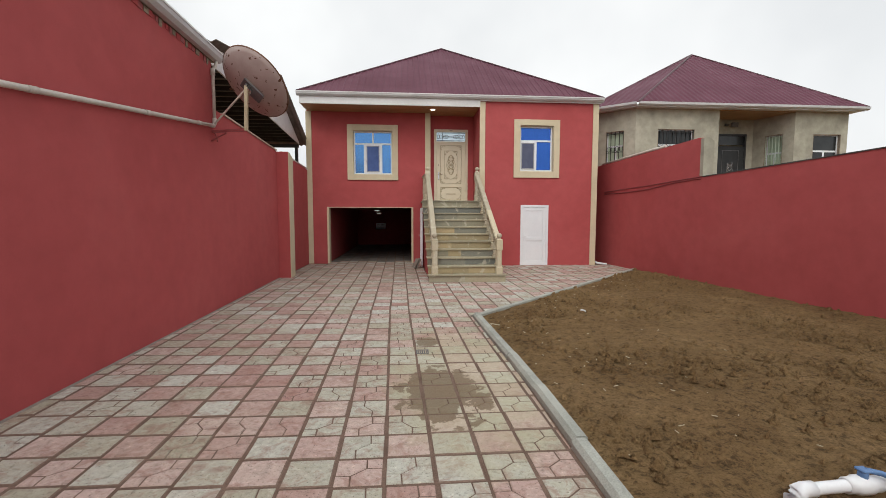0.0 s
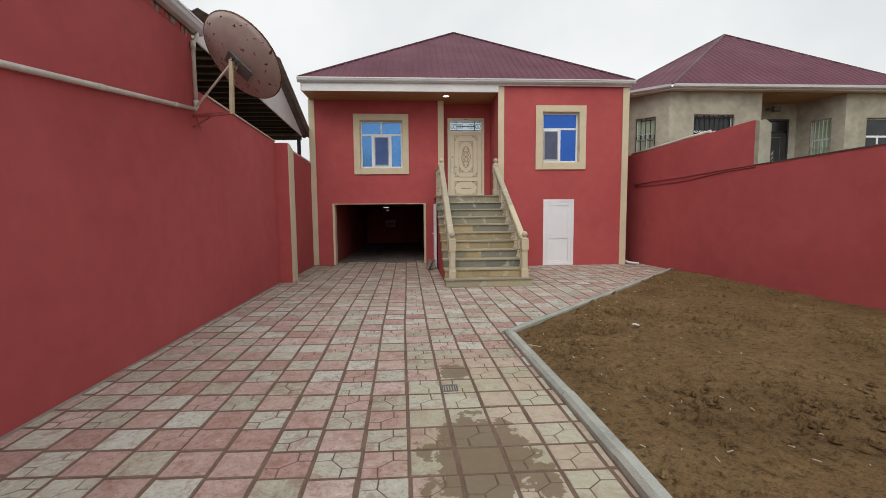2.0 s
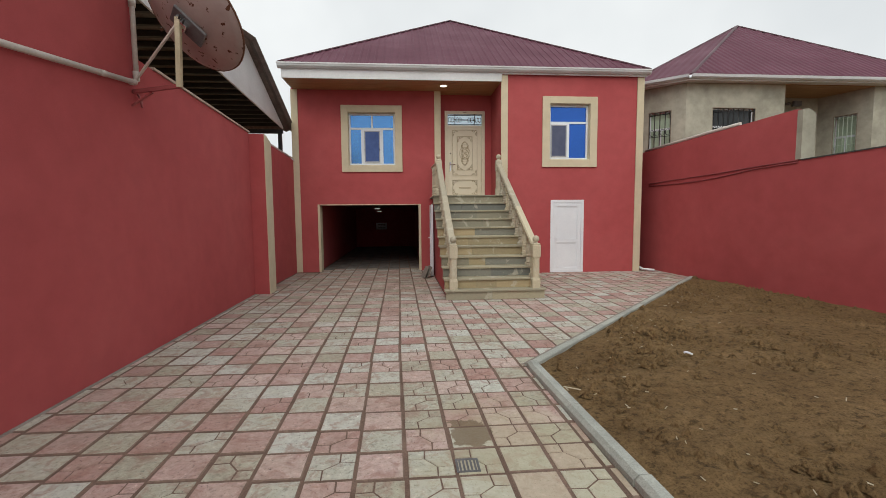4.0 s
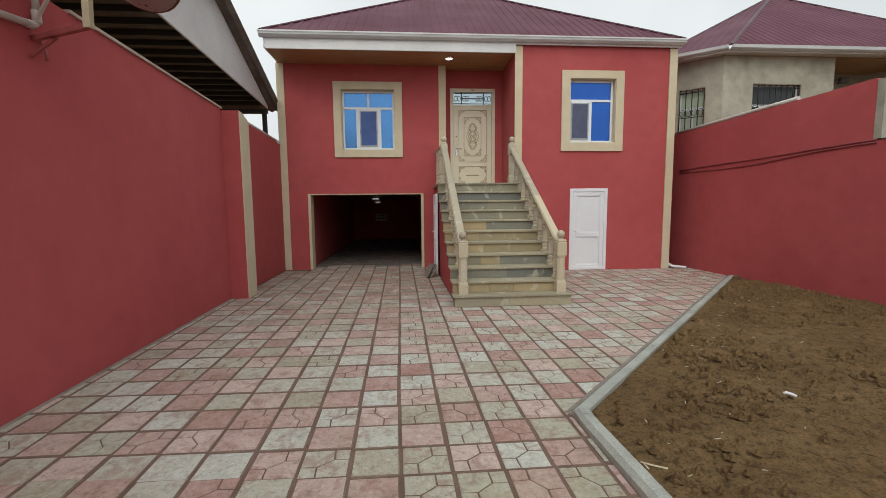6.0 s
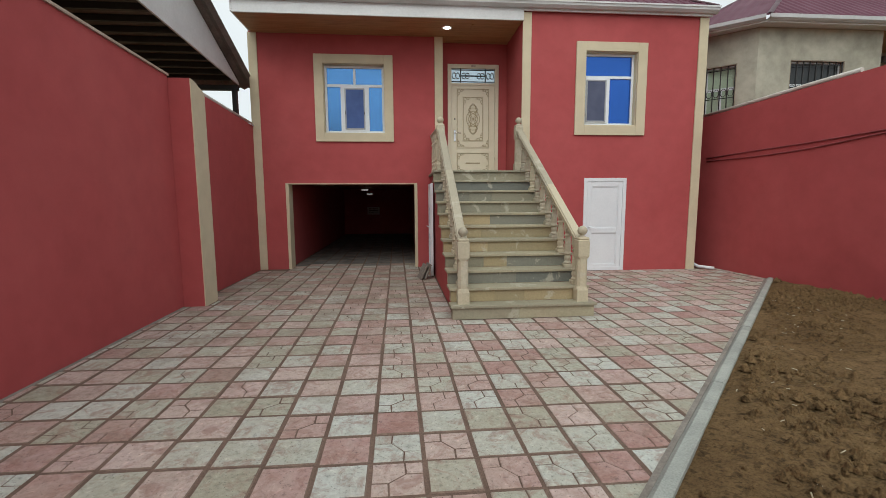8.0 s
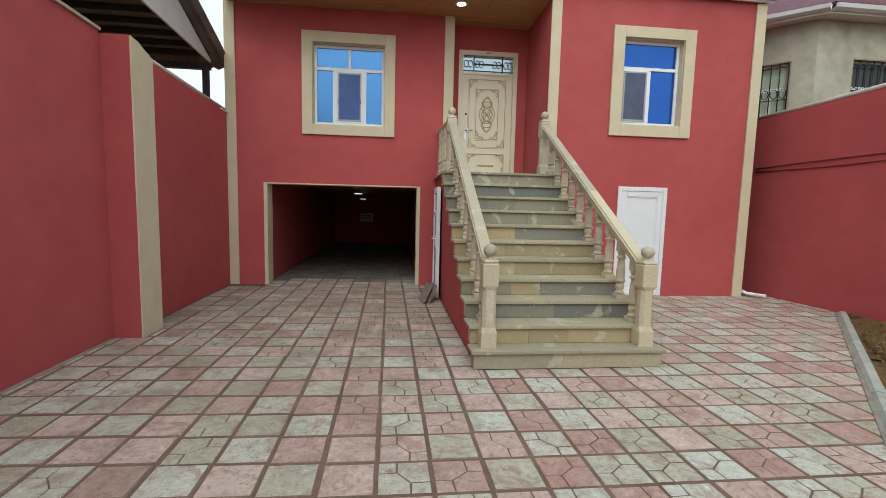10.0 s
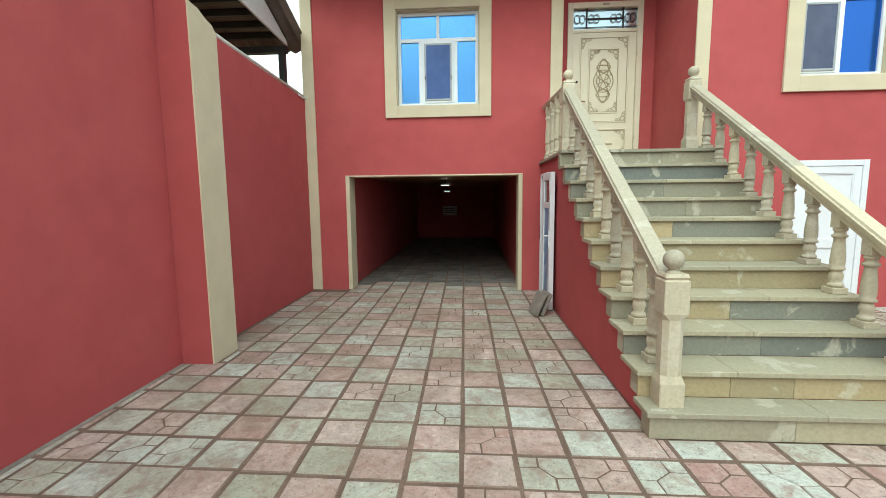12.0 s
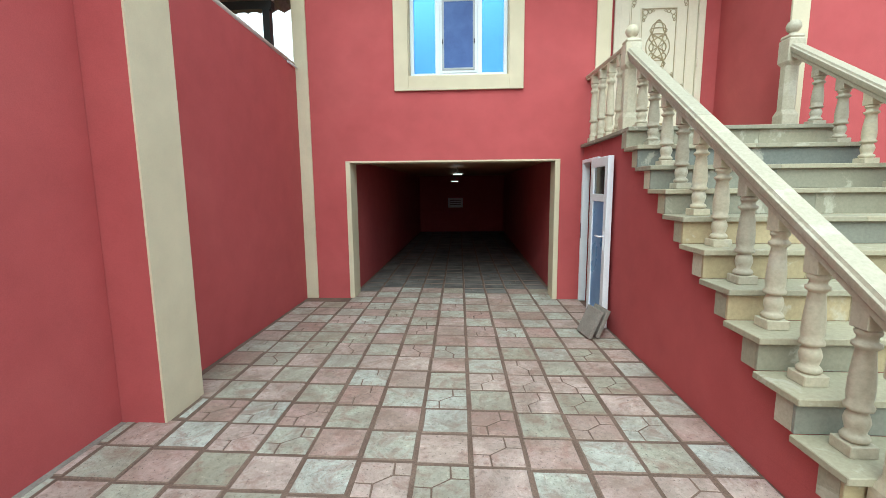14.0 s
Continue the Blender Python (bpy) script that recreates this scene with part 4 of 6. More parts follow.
def front_door():
    a, b, c, d = DO
    door = structure("door_1", rect_frame(a, b, c, d, 0.085, FD - 0.025, FD + 0.09, 0.004), CREAM_DOOR, "closed cream steel front door with gilt mouldings and glazed fanlight", "door")
    y = FD + 0.005
    zt = d - 0.40
    part("transom_rail", box_bm(a + 0.085, b - 0.085, y - 0.01, y + 0.06, zt - 0.05, zt, 0.004), CREAM_DOOR, door)
    fan = part("fanlight", box_bm(a + 0.085, b - 0.085, y + 0.02, y + 0.03, zt, d - 0.085), PALE_GLASS, door, "pale fanlight glass behind a wrought grille")
    bars = bmesh.new()
    zm = (zt + d - 0.085) / 2
    for x in (a + 0.30, b - 0.30):
        tube_bm([(x, y, zt), (x, y, d - 0.085)], 0.010, 6, bars)
    tube_bm([(a + 0.30, y, zm), (b - 0.30, y, zm)], 0.010, 6, bars)
    for z in (zt + 0.03, d - 0.115):
        tube_bm([(a + 0.085, y, z), (b - 0.085, y, z)], 0.006, 6, bars)
    for x in (a + 0.15, a + 0.23, a + 0.37, a + 0.45, b - 0.45, b - 0.37, b - 0.23, b - 0.15):
        loop_bm(lambda t, x=x: (x + 0.045 * math.cos(t), y, zm + 0.062 * math.sin(t)), 16, 0.006, bars)
    part("grille", bars, BLACK_STEEL, fan, "black wrought scroll grille")
    x0, x1, z0, z1 = a + 0.087, b - 0.087, c + 0.02, zt - 0.052
    leaf = part("leaf", box_bm(x0, x1, y, y + 0.055, z0, z1, 0.006), CREAM_DOOR, door)
    xm = (x0 + x1) / 2
    zs = z0 + 0.56
    for px0, px1, pz0, pz1 in ((xm - 0.385, xm + 0.385, zs + 0.05, z1 - 0.06), (xm - 0.245, xm + 0.245, zs + 0.20, z1 - 0.24), (xm - 0.385, xm + 0.385, z0 + 0.05, zs - 0.04)):
        part("moulding", rect_frame(px0, px1, pz0, pz1, 0.022, y - 0.012, y - 0.0005, 0.005), CREAM_DOOR, leaf, "raised cream panel moulding")
        part("moulding_line", rect_frame(px0 + 0.021, px1 - 0.021, pz0 + 0.021, pz1 - 0.021, 0.008, y - 0.010, y - 0.0005, 0.001), GOLD, leaf, "dull gilt line inside the moulding")
        orn = bmesh.new()
        for cx, sx in ((px0 + 0.035, 1), (px1 - 0.035, -1)):
            for cz, sz in ((pz0 + 0.035, 1), (pz1 - 0.035, -1)):
                for r0, ox, oz in ((0.032, 0.032, 0.032), (0.022, 0.09, 0.022), (0.022, 0.022, 0.09), (0.014, 0.13, 0.014), (0.014, 0.014, 0.13)):
                    loop_bm(lambda t, cx=cx, cz=cz, r0=r0, ox=ox, oz=oz, sx=sx, sz=sz: (cx + sx * (ox + r0 * math.cos(t)), y - 0.004, cz + sz * (oz + r0 * math.sin(t))), 10, 0.0045, orn, 5)
        part("corner_ornament", orn, GOLD, leaf, "gilt scrolls in the panel corners")
    med = bmesh.new()
    zc = (zs + 0.20 + z1 - 0.24) / 2
    hw, hh = 0.15, 0.34
    loop_bm(lambda t: (xm + hw * math.sin(t) * (0.86 + 0.16 * math.cos(4 * t)), y - 0.006, zc + hh * math.cos(t) * (0.90 + 0.10 * math.cos(4 * t))), 90, 0.007, med)
    for f, w_, h_ in ((2, 0.62, 0.92), (3, 0.74, 0.72), (4, 0.5, 0.5)):
        loop_bm(lambda t, f=f, w_=w_, h_=h_: (xm + hw * w_ * math.sin(f * t), y - 0.006, zc + hh * h_ * math.cos(t)), 80, 0.006, med)
    for sx in (-1, 1):
        for i in (-1, 0, 1):
            loop_bm(lambda t, i=i, sx=sx: (xm + sx * 0.085 + 0.028 * math.cos(t), y - 0.006, zc + i * 0.12 + 0.045 * math.sin(t)), 12, 0.0055, med)
    part("medallion", med, GOLD, leaf, "interlaced gilt oval medallion")
    part("letter_bar", box_bm(xm - 0.17, xm + 0.17, y - 0.012, y - 0.0005, z0 + 0.26, z0 + 0.285, 0.003), GOLD, leaf)
    hx = x0 + 0.075
    part("handle_plate", box_bm(hx - 0.024, hx + 0.024, y - 0.014, y - 0.0005, z0 + 0.76, z0 + 1.02, 0.006), CHROME, leaf, "chrome lock plate")
    part("handle", merge_bm(tube_bm([(hx, y - 0.014, z0 + 0.95), (hx, y - 0.06, z0 + 0.95), (hx + 0.02, y - 0.065, z0 + 0.95), (hx + 0.13, y - 0.065, z0 + 0.94)], 0.011, 8)), CHROME, leaf, "chrome lever handle")
    part("peep_lock", lathe_bm([(0, 0), (0.018, 0.002), (0.018, 0.012), (0, 0.014)], 10, (0, 0, 0)), BLACK_STEEL, leaf)
    lock = leaf.children[-1]
    lock.matrix_basis = Matrix.Translation((hx, y - 0.001, z0 + 1.26)) @ Matrix.Rotation(radians(90), 4, "X")
    for z in (z0 + 0.35, z0 + 1.0, z0 + 1.65):
        part("hinge", tube_bm([(x1 + 0.01, y - 0.025, z), (x1 + 0.01, y - 0.025, z + 0.11)], 0.013, 8), CREAM_DOOR, door)
    part("number_plate", box_bm(xm - 0.05, xm + 0.05, FD - 0.031, FD - 0.026, d - 0.055, d - 0.025), PALE_COPING, door)


front_door()


# ---- white basement door ----
def basement_door():
    a, b, c, d = WD
    c = 0.004
    door = structure("door_2", rect_frame(a, b, c, d, 0.075, FR - 0.012, FR + 0.06, 0.004), WHITE, "closed plain white PVC door to the basement", "door")
    y = FR - 0.002
    leaf = part("leaf", rect_frame(a + 0.077, b - 0.077, c + 0.03, d - 0.077, 0.095, y, y + 0.055, 0.005), WHITE, door)
    part("rail", box_bm(a + 0.17, b - 0.17, y + 0.002, y + 0.053, c + 0.80, c + 0.90, 0.004), WHITE, leaf)
    for z0, z1 in ((c + 0.125, c + 0.80), (c + 0.90, d - 0.172)):
        part("panel", box_bm(a + 0.172, b - 0.172, y + 0.018, y + 0.036, z0, z1, 0.003), WHITE, leaf)
        part("bead", rect_frame(a + 0.172, b - 0.172, z0, z1, 0.016, y + 0.006, y + 0.0175, 0.003), WHITE, leaf)
    hx = a + 0.12
    part("handle_plate", box_bm(hx - 0.013, hx + 0.013, y - 0.010, y - 0.0005, c + 0.80, c + 1.0, 0.004), WHITE, leaf)
    part("handle", tube_bm([(hx, y - 0.01, c + 0.93), (hx, y - 0.045, c + 0.93), (hx + 0.11, y - 0.05, c + 0.93)], 0.009, 8), WHITE, leaf, "white lever handle")


basement_door()


# ---- open white door under the landing ----
def side_door():
    y0, y1, z1 = DS[0], DS[1], DS[3]
    x = SX0

    def yframe(a, b, c, d, w, xa, xb):
        return merge_bm(box_bm(xa, xb, a, a + w, c, d, 0.003), box_bm(xa, xb, b - w, b, c, d, 0.003), box_bm(xa, xb, a + w, b - w, d - w, d, 0.003))

    door = structure("door_3", yframe(y0, y1, 0.004, z1, 0.042, x - 0.03, x + 0.06), WHITE, "white PVC door under the landing folded open against the stair", "door")
    part("strike_plate", box_bm(x - 0.032, x - 0.0305, y1 - 0.045, y1 - 0.015, 0.85, 1.05), BLACK_STEEL, door)
    la, lb, xa, xb = 13.33, 13.945, 0.585, 0.645
    leaf = part("leaf", merge_bm(box_bm(xa, xb, la, la + 0.10, 0.02, z1 - 0.03, 0.004), box_bm(xa, xb, lb - 0.10, lb, 0.02, z1 - 0.03, 0.004), box_bm(xa, xb, la + 0.10, lb - 0.10, z1 - 0.13, z1 - 0.03, 0.004), box_bm(xa, xb, la + 0.10, lb - 0.10, z1 - 0.50, z1 - 0.42, 0.004), box_bm(xa, xb, la + 0.10, lb - 0.10, 0.02, 0.12, 0.004)), WHITE, door)
    part("pane", box_bm(xa + 0.02, xa + 0.032, la + 0.10, lb - 0.10, z1 - 0.42, z1 - 0.13), DARK_GLASS, leaf, "small upper glass pane")
    part("panel", box_bm(xa + 0.015, xa + 0.036, la + 0.10, lb - 0.10, 0.12, z1 - 0.50), BLUE_FILM, leaf, "panel still covered with blue film")
    hy, hz = la + 0.05, 1.0
    part("handle_plate", box_bm(xa - 0.010, xa - 0.0005, hy - 0.014, hy + 0.014, hz - 0.15, hz + 0.06, 0.004), WHITE, leaf)
    part("handle", tube_bm([(xa - 0.01, hy, hz), (xa - 0.05, hy, hz), (xa - 0.055, hy + 0.11, hz)], 0.010, 8), WHITE, leaf, "white lever handle")


side_door()
askew(bpy.data.objects["door_3"])

# ---- small fixtures on the house ----
lamp = thing("porch_light", "round white recessed lamp glowing in the porch soffit", "lamp", at=(0.94, 14.11, SOFFIT))
part("trim_ring", lathe_bm([(0.075, -0.001), (0.105, -0.001), (0.108, -0.008), (0.080, -0.014), (0.075, -0.001)], 24, (0.94, 14.11, SOFFIT)), WHITE, lamp)
part("diffuser", lathe_bm([(0, -0.010), (0.06, -0.010), (0.078, -0.006)], 24, (0.94, 14.11, SOFFIT)), LAMP_ON, lamp)
hatch = thing("soffit_hatch", "small brown hatch strip in the porch soffit", "hatch", at=(1.45, 14.2, SOFFIT))
part("strip", box_bm(1.42, 1.46, 13.9, 14.5, SOFFIT - 0.012, SOFFIT - 0.001, 0.003), WOOD, hatch)
for x, y, lz in ((-1.09, 17.5, 1.79), (-1.28, 21.6, 1.71)):
    gl = thing("garage_light", "square glowing panel lamp hung under the garage ceiling", "lamp", "garage ceiling lights", at=(x, y, lz))
    part("frame", rect_frame(x - 0.10, x + 0.10, 0, 0.20, 0.012, -0.012, 0.0, 0.002), WHITE, gl)
    f = gl.children[-1]
    f.matrix_basis = Matrix.Translation((0, y - 0.10, lz + 0.012)) @ Matrix(((1, 0, 0, 0), (0, 0, 1, 0), (0, 1, 0, 0), (0, 0, 0, 1)))
    part("diffuser", box_bm(x - 0.088, x + 0.088, y - 0.088, y + 0.088, lz - 0.012, lz + 0.008), LAMP_DIM, gl)
    part("stem", tube_bm([(x, y, lz + 0.009), (x, y, 1.924)], 0.006, 8), BLACK_STEEL, gl)
sign = thing("wall_sign", "pale rectangular notice on the garage back wall", "sign", at=(-1.32, BACK, 0.84))
part("plate", box_bm(-1.59, -1.06, BACK - 0.02, BACK - 0.003, 0.84, 1.18, 0.003), SIGN, sign)
for z in (1.08, 1.01, 0.94):
    part("text_bar", box_bm(-1.52, -1.14, BACK - 0.023, BACK - 0.0205, z, z + 0.02), DARK_IRON, sign)
dp = thing("drain_spout", "short white plastic drain pipe at the house corner", "pipe", at=(6.36, 13.7, 0))
part("pipe", tube_bm([(6.29, 13.74, 0.10), (6.35, 13.66, 0.055), (6.56, 13.45, 0.045)], 0.032, 10), WHITE, dp)
for dx, dy, tilt in ((0.30, 13.16, -24), (0.385, 13.19, -22)):
    lean = thing("spare_tile", "grey paving tile leaning against the open side door", "tile", "tiles at the side door")
    t = part("tile", box_bm(-0.14, 0.14, -0.022, 0.022, 0, 0.30, 0.006), MORTAR, lean)
    t.matrix_parent_inverse = Matrix.Identity(4)
    t.matrix_basis = Matrix.Rotation(radians(-80), 4, "Z") @ Matrix.Rotation(radians(tilt), 4, "X")
    lean.location = (dx, dy, 0.010)


# ---- left side: gutter, pipes, dish, canopy ----
lg = thing("roof_gutter", "pale metal gutter along the adjoining building's eaves", "gutter", at=(lx(2), 2, 4.36))


def lane(y, off):
    return lx(y) + off


def along_left(section, ya, yb, za, zb):
    """A profile (out from the wall, up) along the left wall."""
    bm = bmesh.new()
    a = [bm.verts.new((lane(ya, i), ya, za + j)) for i, j in section]
    b = [bm.verts.new((lane(yb, i), yb, zb + j)) for i, j in section]
    bm.faces.new(a)
    bm.faces.new(b)
    for k in range(len(section)):
        m = (k + 1) % len(section)
        bm.faces.new((a[k], a[m], b[m], b[k]))
    bmesh.ops.recalc_face_normals(bm, faces=bm.faces)
    return bm


part("gutter_channel", along_left([(0.02, 0.0), (0.10, 0.0), (0.15, 0.05), (0.16, 0.12), (0.145, 0.12), (0.135, 0.06), (0.095, 0.015), (0.02, 0.015)], -4, 7.78, 4.29, 4.17), GUTTER, lg)
part("gutter_lip", along_left([(0.145, 0.11), (0.17, 0.11), (0.17, 0.135), (0.145, 0.135)], -4, 7.80, 4.29, 4.17), WHITE_METAL, lg)
part("eaves_board", along_left([(-0.3, 0.0), (0.015, 0.0), (0.015, 0.10), (-0.3, 0.12)], -4, 7.76, 4.305, 4.175), MOULD_WOOD, lg, "weathered crumbling eaves board")
part("roof_sheet", along_left([(-0.9, 0.42), (0.10, 0.135), (0.10, 0.155), (-0.9, 0.44)], -4, 7.78, 4.295, 4.175), DARK_ROOF, lg, "dark corrugated sheet edge")
gap_rng = random.Random(3)
for k in range(64):
    y = 0.3 + k * 0.113 + gap_rng.uniform(-0.04, 0.04)
    z = 4.243 - 0.0129 * (y + 4)
    part("crumbled_edge", along_left([(0.001, -gap_rng.uniform(0.0, 0.04)), (0.012, -0.01), (0.016, 0.06), (0.001, 0.06)], y, y + gap_rng.uniform(0.03, 0.12), z, z - 0.002), (MOULD_WOOD, RED, PIPE_RED)[k % 3], lg)

pipe = thing("wall_pipe", "pale plastic pipe strapped along the red wall", "pipe", at=(lx(2), 2, 2.6))


def pipe_z(y):
    return 2.668 + 0.1175 * (y - 3.94)


part("run", tube_bm([(lane(y, 0.05), y, pipe_z(y)) for y in (-3.9, 0, 2, 4, 6, 7.50)], 0.028, 14), PIPE, pipe)
for y in (-1.5, 1.2, 3.9, 5.6, 7.0):
    part("coupling", tube_bm([(lane(y, 0.05), y - 0.05, pipe_z(y - 0.05)), (lane(y, 0.05), y + 0.05, pipe_z(y + 0.05))], 0.032, 14), PIPE, pipe)
ex = lane(7.58, 0.045)
part("elbow", tube_bm([(ex, 7.46, 3.08), (ex, 7.54, 3.095), (ex, 7.58, 3.13), (ex, 7.58, 3.22)], 0.034, 12), PIPE, pipe)
part("downpipe", tube_bm([(ex, 7.58, 3.22), (ex, 7.58, 4.00), (ex + 0.03, 7.62, 4.09), (ex + 0.03, 7.66, 4.18)], 0.026, 12), PIPE, pipe)
part("collar", tube_bm([(ex, 7.58, 3.92), (ex, 7.58, 4.03)], 0.036, 12), PIPE, pipe)
part("strap", tube_bm([(ex - 0.04, 7.62, 3.04), (ex, 7.64, 2.92), (ex + 0.02, 7.62, 2.84)], 0.012, 6), PIPE_RED, pipe)

dish = thing("satellite_dish", "rust-spotted old satellite dish on a wall bracket seen from behind", "satellite dish", at=(-2.42, 7.2, 3.0))
DN = Vector((0.43, 0.634, 0.654)).normalized()
DC = Vector((-2.37, 7.36, 3.715))
prof = [(0.0, 0.0), (0.12, 0.006), (0.25, 0.026), (0.38, 0.062), (0.50, 0.108), (0.60, 0.155), (0.66, 0.19), (0.685, 0.20), (0.69, 0.188), (0.61, 0.14), (0.50, 0.092), (0.38, 0.046), (0.25, 0.010), (0.12, -0.010), (0.0, -0.016)]
bowl = part("bowl", lathe_bm(prof, 40), RUST, dish)
turn = DN.to_track_quat("Z", "X").to_matrix().to_4x4()
place = Matrix.Translation(DC - DN * 0.10) @ turn @ Matrix.Diagonal((0.865, 0.865, 0.865, 1))
bowl.matrix_parent_inverse = Matrix.Translation(-dish.location)
bowl.matrix_basis = place


def on_dish(name, bm, mat, label=""):
    ob = part(name, bm, mat, dish, label)
    ob.matrix_basis = place
    return ob


on_dish("rim", lathe_bm([(0.680, 0.187), (0.700, 0.187), (0.704, 0.205), (0.682, 0.207)], 40), RUST_RIM, "rusted rim")
ALONG = Vector((0.45, 0.0, -0.8))
ALONG = (ALONG - DN * ALONG.dot(DN)).normalized()
ACROSS = DN.cross(ALONG)
hub = DC - DN * 0.125 + Vector((0.05, 0.0, 0.0)) + ALONG * 0.03
plate_at = Matrix((ALONG, ACROSS, DN)).transposed().to_4x4()
plate_at.translation = hub
for nm, bm, mat, lab in (("mount_plate", box_bm(-0.19, 0.19, -0.11, 0.11, -0.03, 0.0, 0.006), GREY_STEEL, "dark grey mounting plate"), ("mount_clamp", box_bm(-0.10, 0.02, -0.05, 0.05, -0.09, -0.031, 0.008), CHROME, "bare steel clamp"),
                         ("bolt", tube_bm([(-0.08, -0.12, -0.07), (-0.08, 0.12, -0.07)], 0.010, 6), BLACK_STEEL, ""), ("bolt", tube_bm([(-0.03, -0.11, -0.07), (-0.03, 0.11, -0.07)], 0.010, 6), BLACK_STEEL, "")):
    part(nm, bm, mat, dish, lab).matrix_basis = plate_at
on_dish("arm_stub", box_bm(-0.02, 0.02, -0.74, -0.66, 0.16, 0.20, 0.004), RUST_RIM)
mast_top = hub - DN * 0.05 - ALONG * 0.05
part("mast", beam_bm((-2.45, 7.22, 2.96), (-2.42, 7.20, 3.66), 0.05), CREAM_STEEL, dish, "cream painted square post")
part("mast_head", tube_bm([(-2.42, 7.20, 3.64), (-2.40, 7.21, 3.72), tuple(mast_top)], 0.03, 8), GREY_STEEL, dish)
wx = lx(7.6)
part("arm", beam_bm((wx, 7.58, 3.00), (-2.45, 7.22, 2.975), 0.04), PIPE_RED, dish, "red-smeared bracket arm")
part("arm", beam_bm((wx, 7.54, 2.84), (-2.84, 7.44, 2.965), 0.02), PIPE_RED, dish)
part("brace", beam_bm((wx, 7.58, 3.08), (-2.44, 7.21, 3.60), 0.022), PIPE, dish, "thin pale brace")
part("cable", tube_bm([(-2.95, 8.0, 4.3), (-2.93, 8.0, 4.05), (-2.85, 7.95, 3.85), (-2.80, 7.95, 3.72), (-2.84, 7.95, 3.66)], 0.007, 6), GREY_STEEL, dish)


def canopy():
    """The neighbour's lean-to behind the wall: a gable board, corrugated sheet, purlins and a steel post."""
    can = thing("shed_canopy", "dark corrugated shed canopy with a white gable board behind the wall", "canopy", at=(-3.6, 14.5, 3.0))
    X = -3.38
    peak, tip, near = (11.9, 5.20), (14.62, 3.92), (8.0, 4.33)
    part("gable_board", prism_bm([near, tip, (14.60, 3.97), peak, (8.0, 4.58)], "x", X - 0.03, X), WHITE_METAL, can, "white gable board")
    for (ya, za), (yb, zb), nm in ((peak, (14.98, 3.90), "far"), ((7.9, 4.56), peak, "near")):
        bm = bmesh.new()
        prev = None
        cols = 57
        a, b = Vector((0, ya, za + 0.03)), Vector((0, yb, zb + 0.03))
        for i in range(cols + 1):
            x = X + 0.24 - i * 0.085
            h = 0.022 * math.cos(i * math.pi)
            cur = [bm.verts.new((x, p.y, p.z + h + o)) for p in (a, b) for o in (0.0, 0.012)]
            if prev:
                bm.faces.new((prev[0], cur[0], cur[2], prev[2]))
                bm.faces.new((prev[1], prev[3], cur[3], cur[1]))
                bm.faces.new((prev[2], cur[2], cur[3], prev[3]))
                bm.faces.new((prev[0], prev[1], cur[1], cur[0]))
            else:
                bm.faces.new((cur[0], cur[2], cur[3], cur[1]))
            prev = cur
        part("roof_sheet", bm, CANOPY_SHEET, can, "grey-brown corrugated sheeting")
    # flat ceiling side under the board, with purlins
    for i in range(18):
        y = 8.2 + i * 0.36
        z = near[1] + (tip[1] - near[1]) * (y - near[0]) / (tip[0] - near[0])
        part("purlin", box_bm(X - 4.5, X - 0.035, y, y + 0.06, z + 0.0, z + 0.09), BLACK_STEEL, can)
    part("lining", prism_bm([(7.9, near[1] + 0.10), (14.6, tip[1] + 0.10), (14.6, tip[1] + 0.115), (7.9, near[1] + 0.115)], "x", X - 4.5, X - 0.035), CANOPY_SHEET, can, "grey underside sheets")
    part("end_beam", box_bm(X - 4.5, X - 0.01, 14.55, 14.65, 3.80, 3.90), BLACK_STEEL, can)
    part("post", box_bm(X - 0.13, X - 0.04, 14.55, 14.64, -0.1, 3.80), BLACK_STEEL, can, "black square steel post")
    part("post", box_bm(X - 4.4, X - 4.31, 14.55, 14.64, -0.1, 3.80), BLACK_STEEL, can)
    part("post", box_bm(X - 4.4, X - 4.31, 8.3, 8.4, -0.1, 4.6), BLACK_STEEL, can)


canopy()

# copings on the left wall
structure("coping_left", along_left([(-0.26, 0), (0.025, 0), (0.025, 0.03), (-0.26, 0.03)], 8.0, 11.34, 3.375, 3.232), PALE_COPING, "thin pale coping strip on the wall top", "coping")
cp = thing("coping_pipe", "white plastic pipe lying along the wall top", "pipe", at=(-3.2, 13, 3.2))
part("pipe", tube_bm([(-3.19, 11.83, 3.262), (-3.19, 13.2, 3.20), (-3.17, 14.60, 3.13)], 0.032, 10), PIPE, cp)
part("tip", tube_bm([(-3.13, 14.35, 3.10), (-3.12, 14.60, 3.085)], 0.014, 8), WHITE, cp)

# ---- right wall: cables, coping pipe ----
for z0, z1, sag in ((2.39, 2.54, 0.0), (2.33, 2.50, 0.06)):
    cab = thing("wall_cable", "thin red-painted cable running along the boundary wall", "cable", "wall cables", at=(rx(11), 11, z0))
    pts = []
    for i in range(15):
        s = i / 14
        y = 14.15 - s * 4.3
        pts.append((rx(y) - 0.012, y, z0 + (z1 - z0) * s - sag * math.sin(math.pi * min(1, s * 1.3)) + 0.006 * math.sin(9 * s)))
    part("cable", tube_bm(pts, 0.015, 6), CABLE_RED, cab)
rp = thing("coping_pipe", "pale grey pipe lying on the higher wall", "pipe", at=(rx(12), 12, 3.4))
part("pipe", tube_bm([(rx(y) + 0.03, y, z) for y, z in ((14.4, 3.335), (13.0, 3.40), (12.0, 3.445), (11.2, 3.47))], 0.038, 10), PIPE, rp)
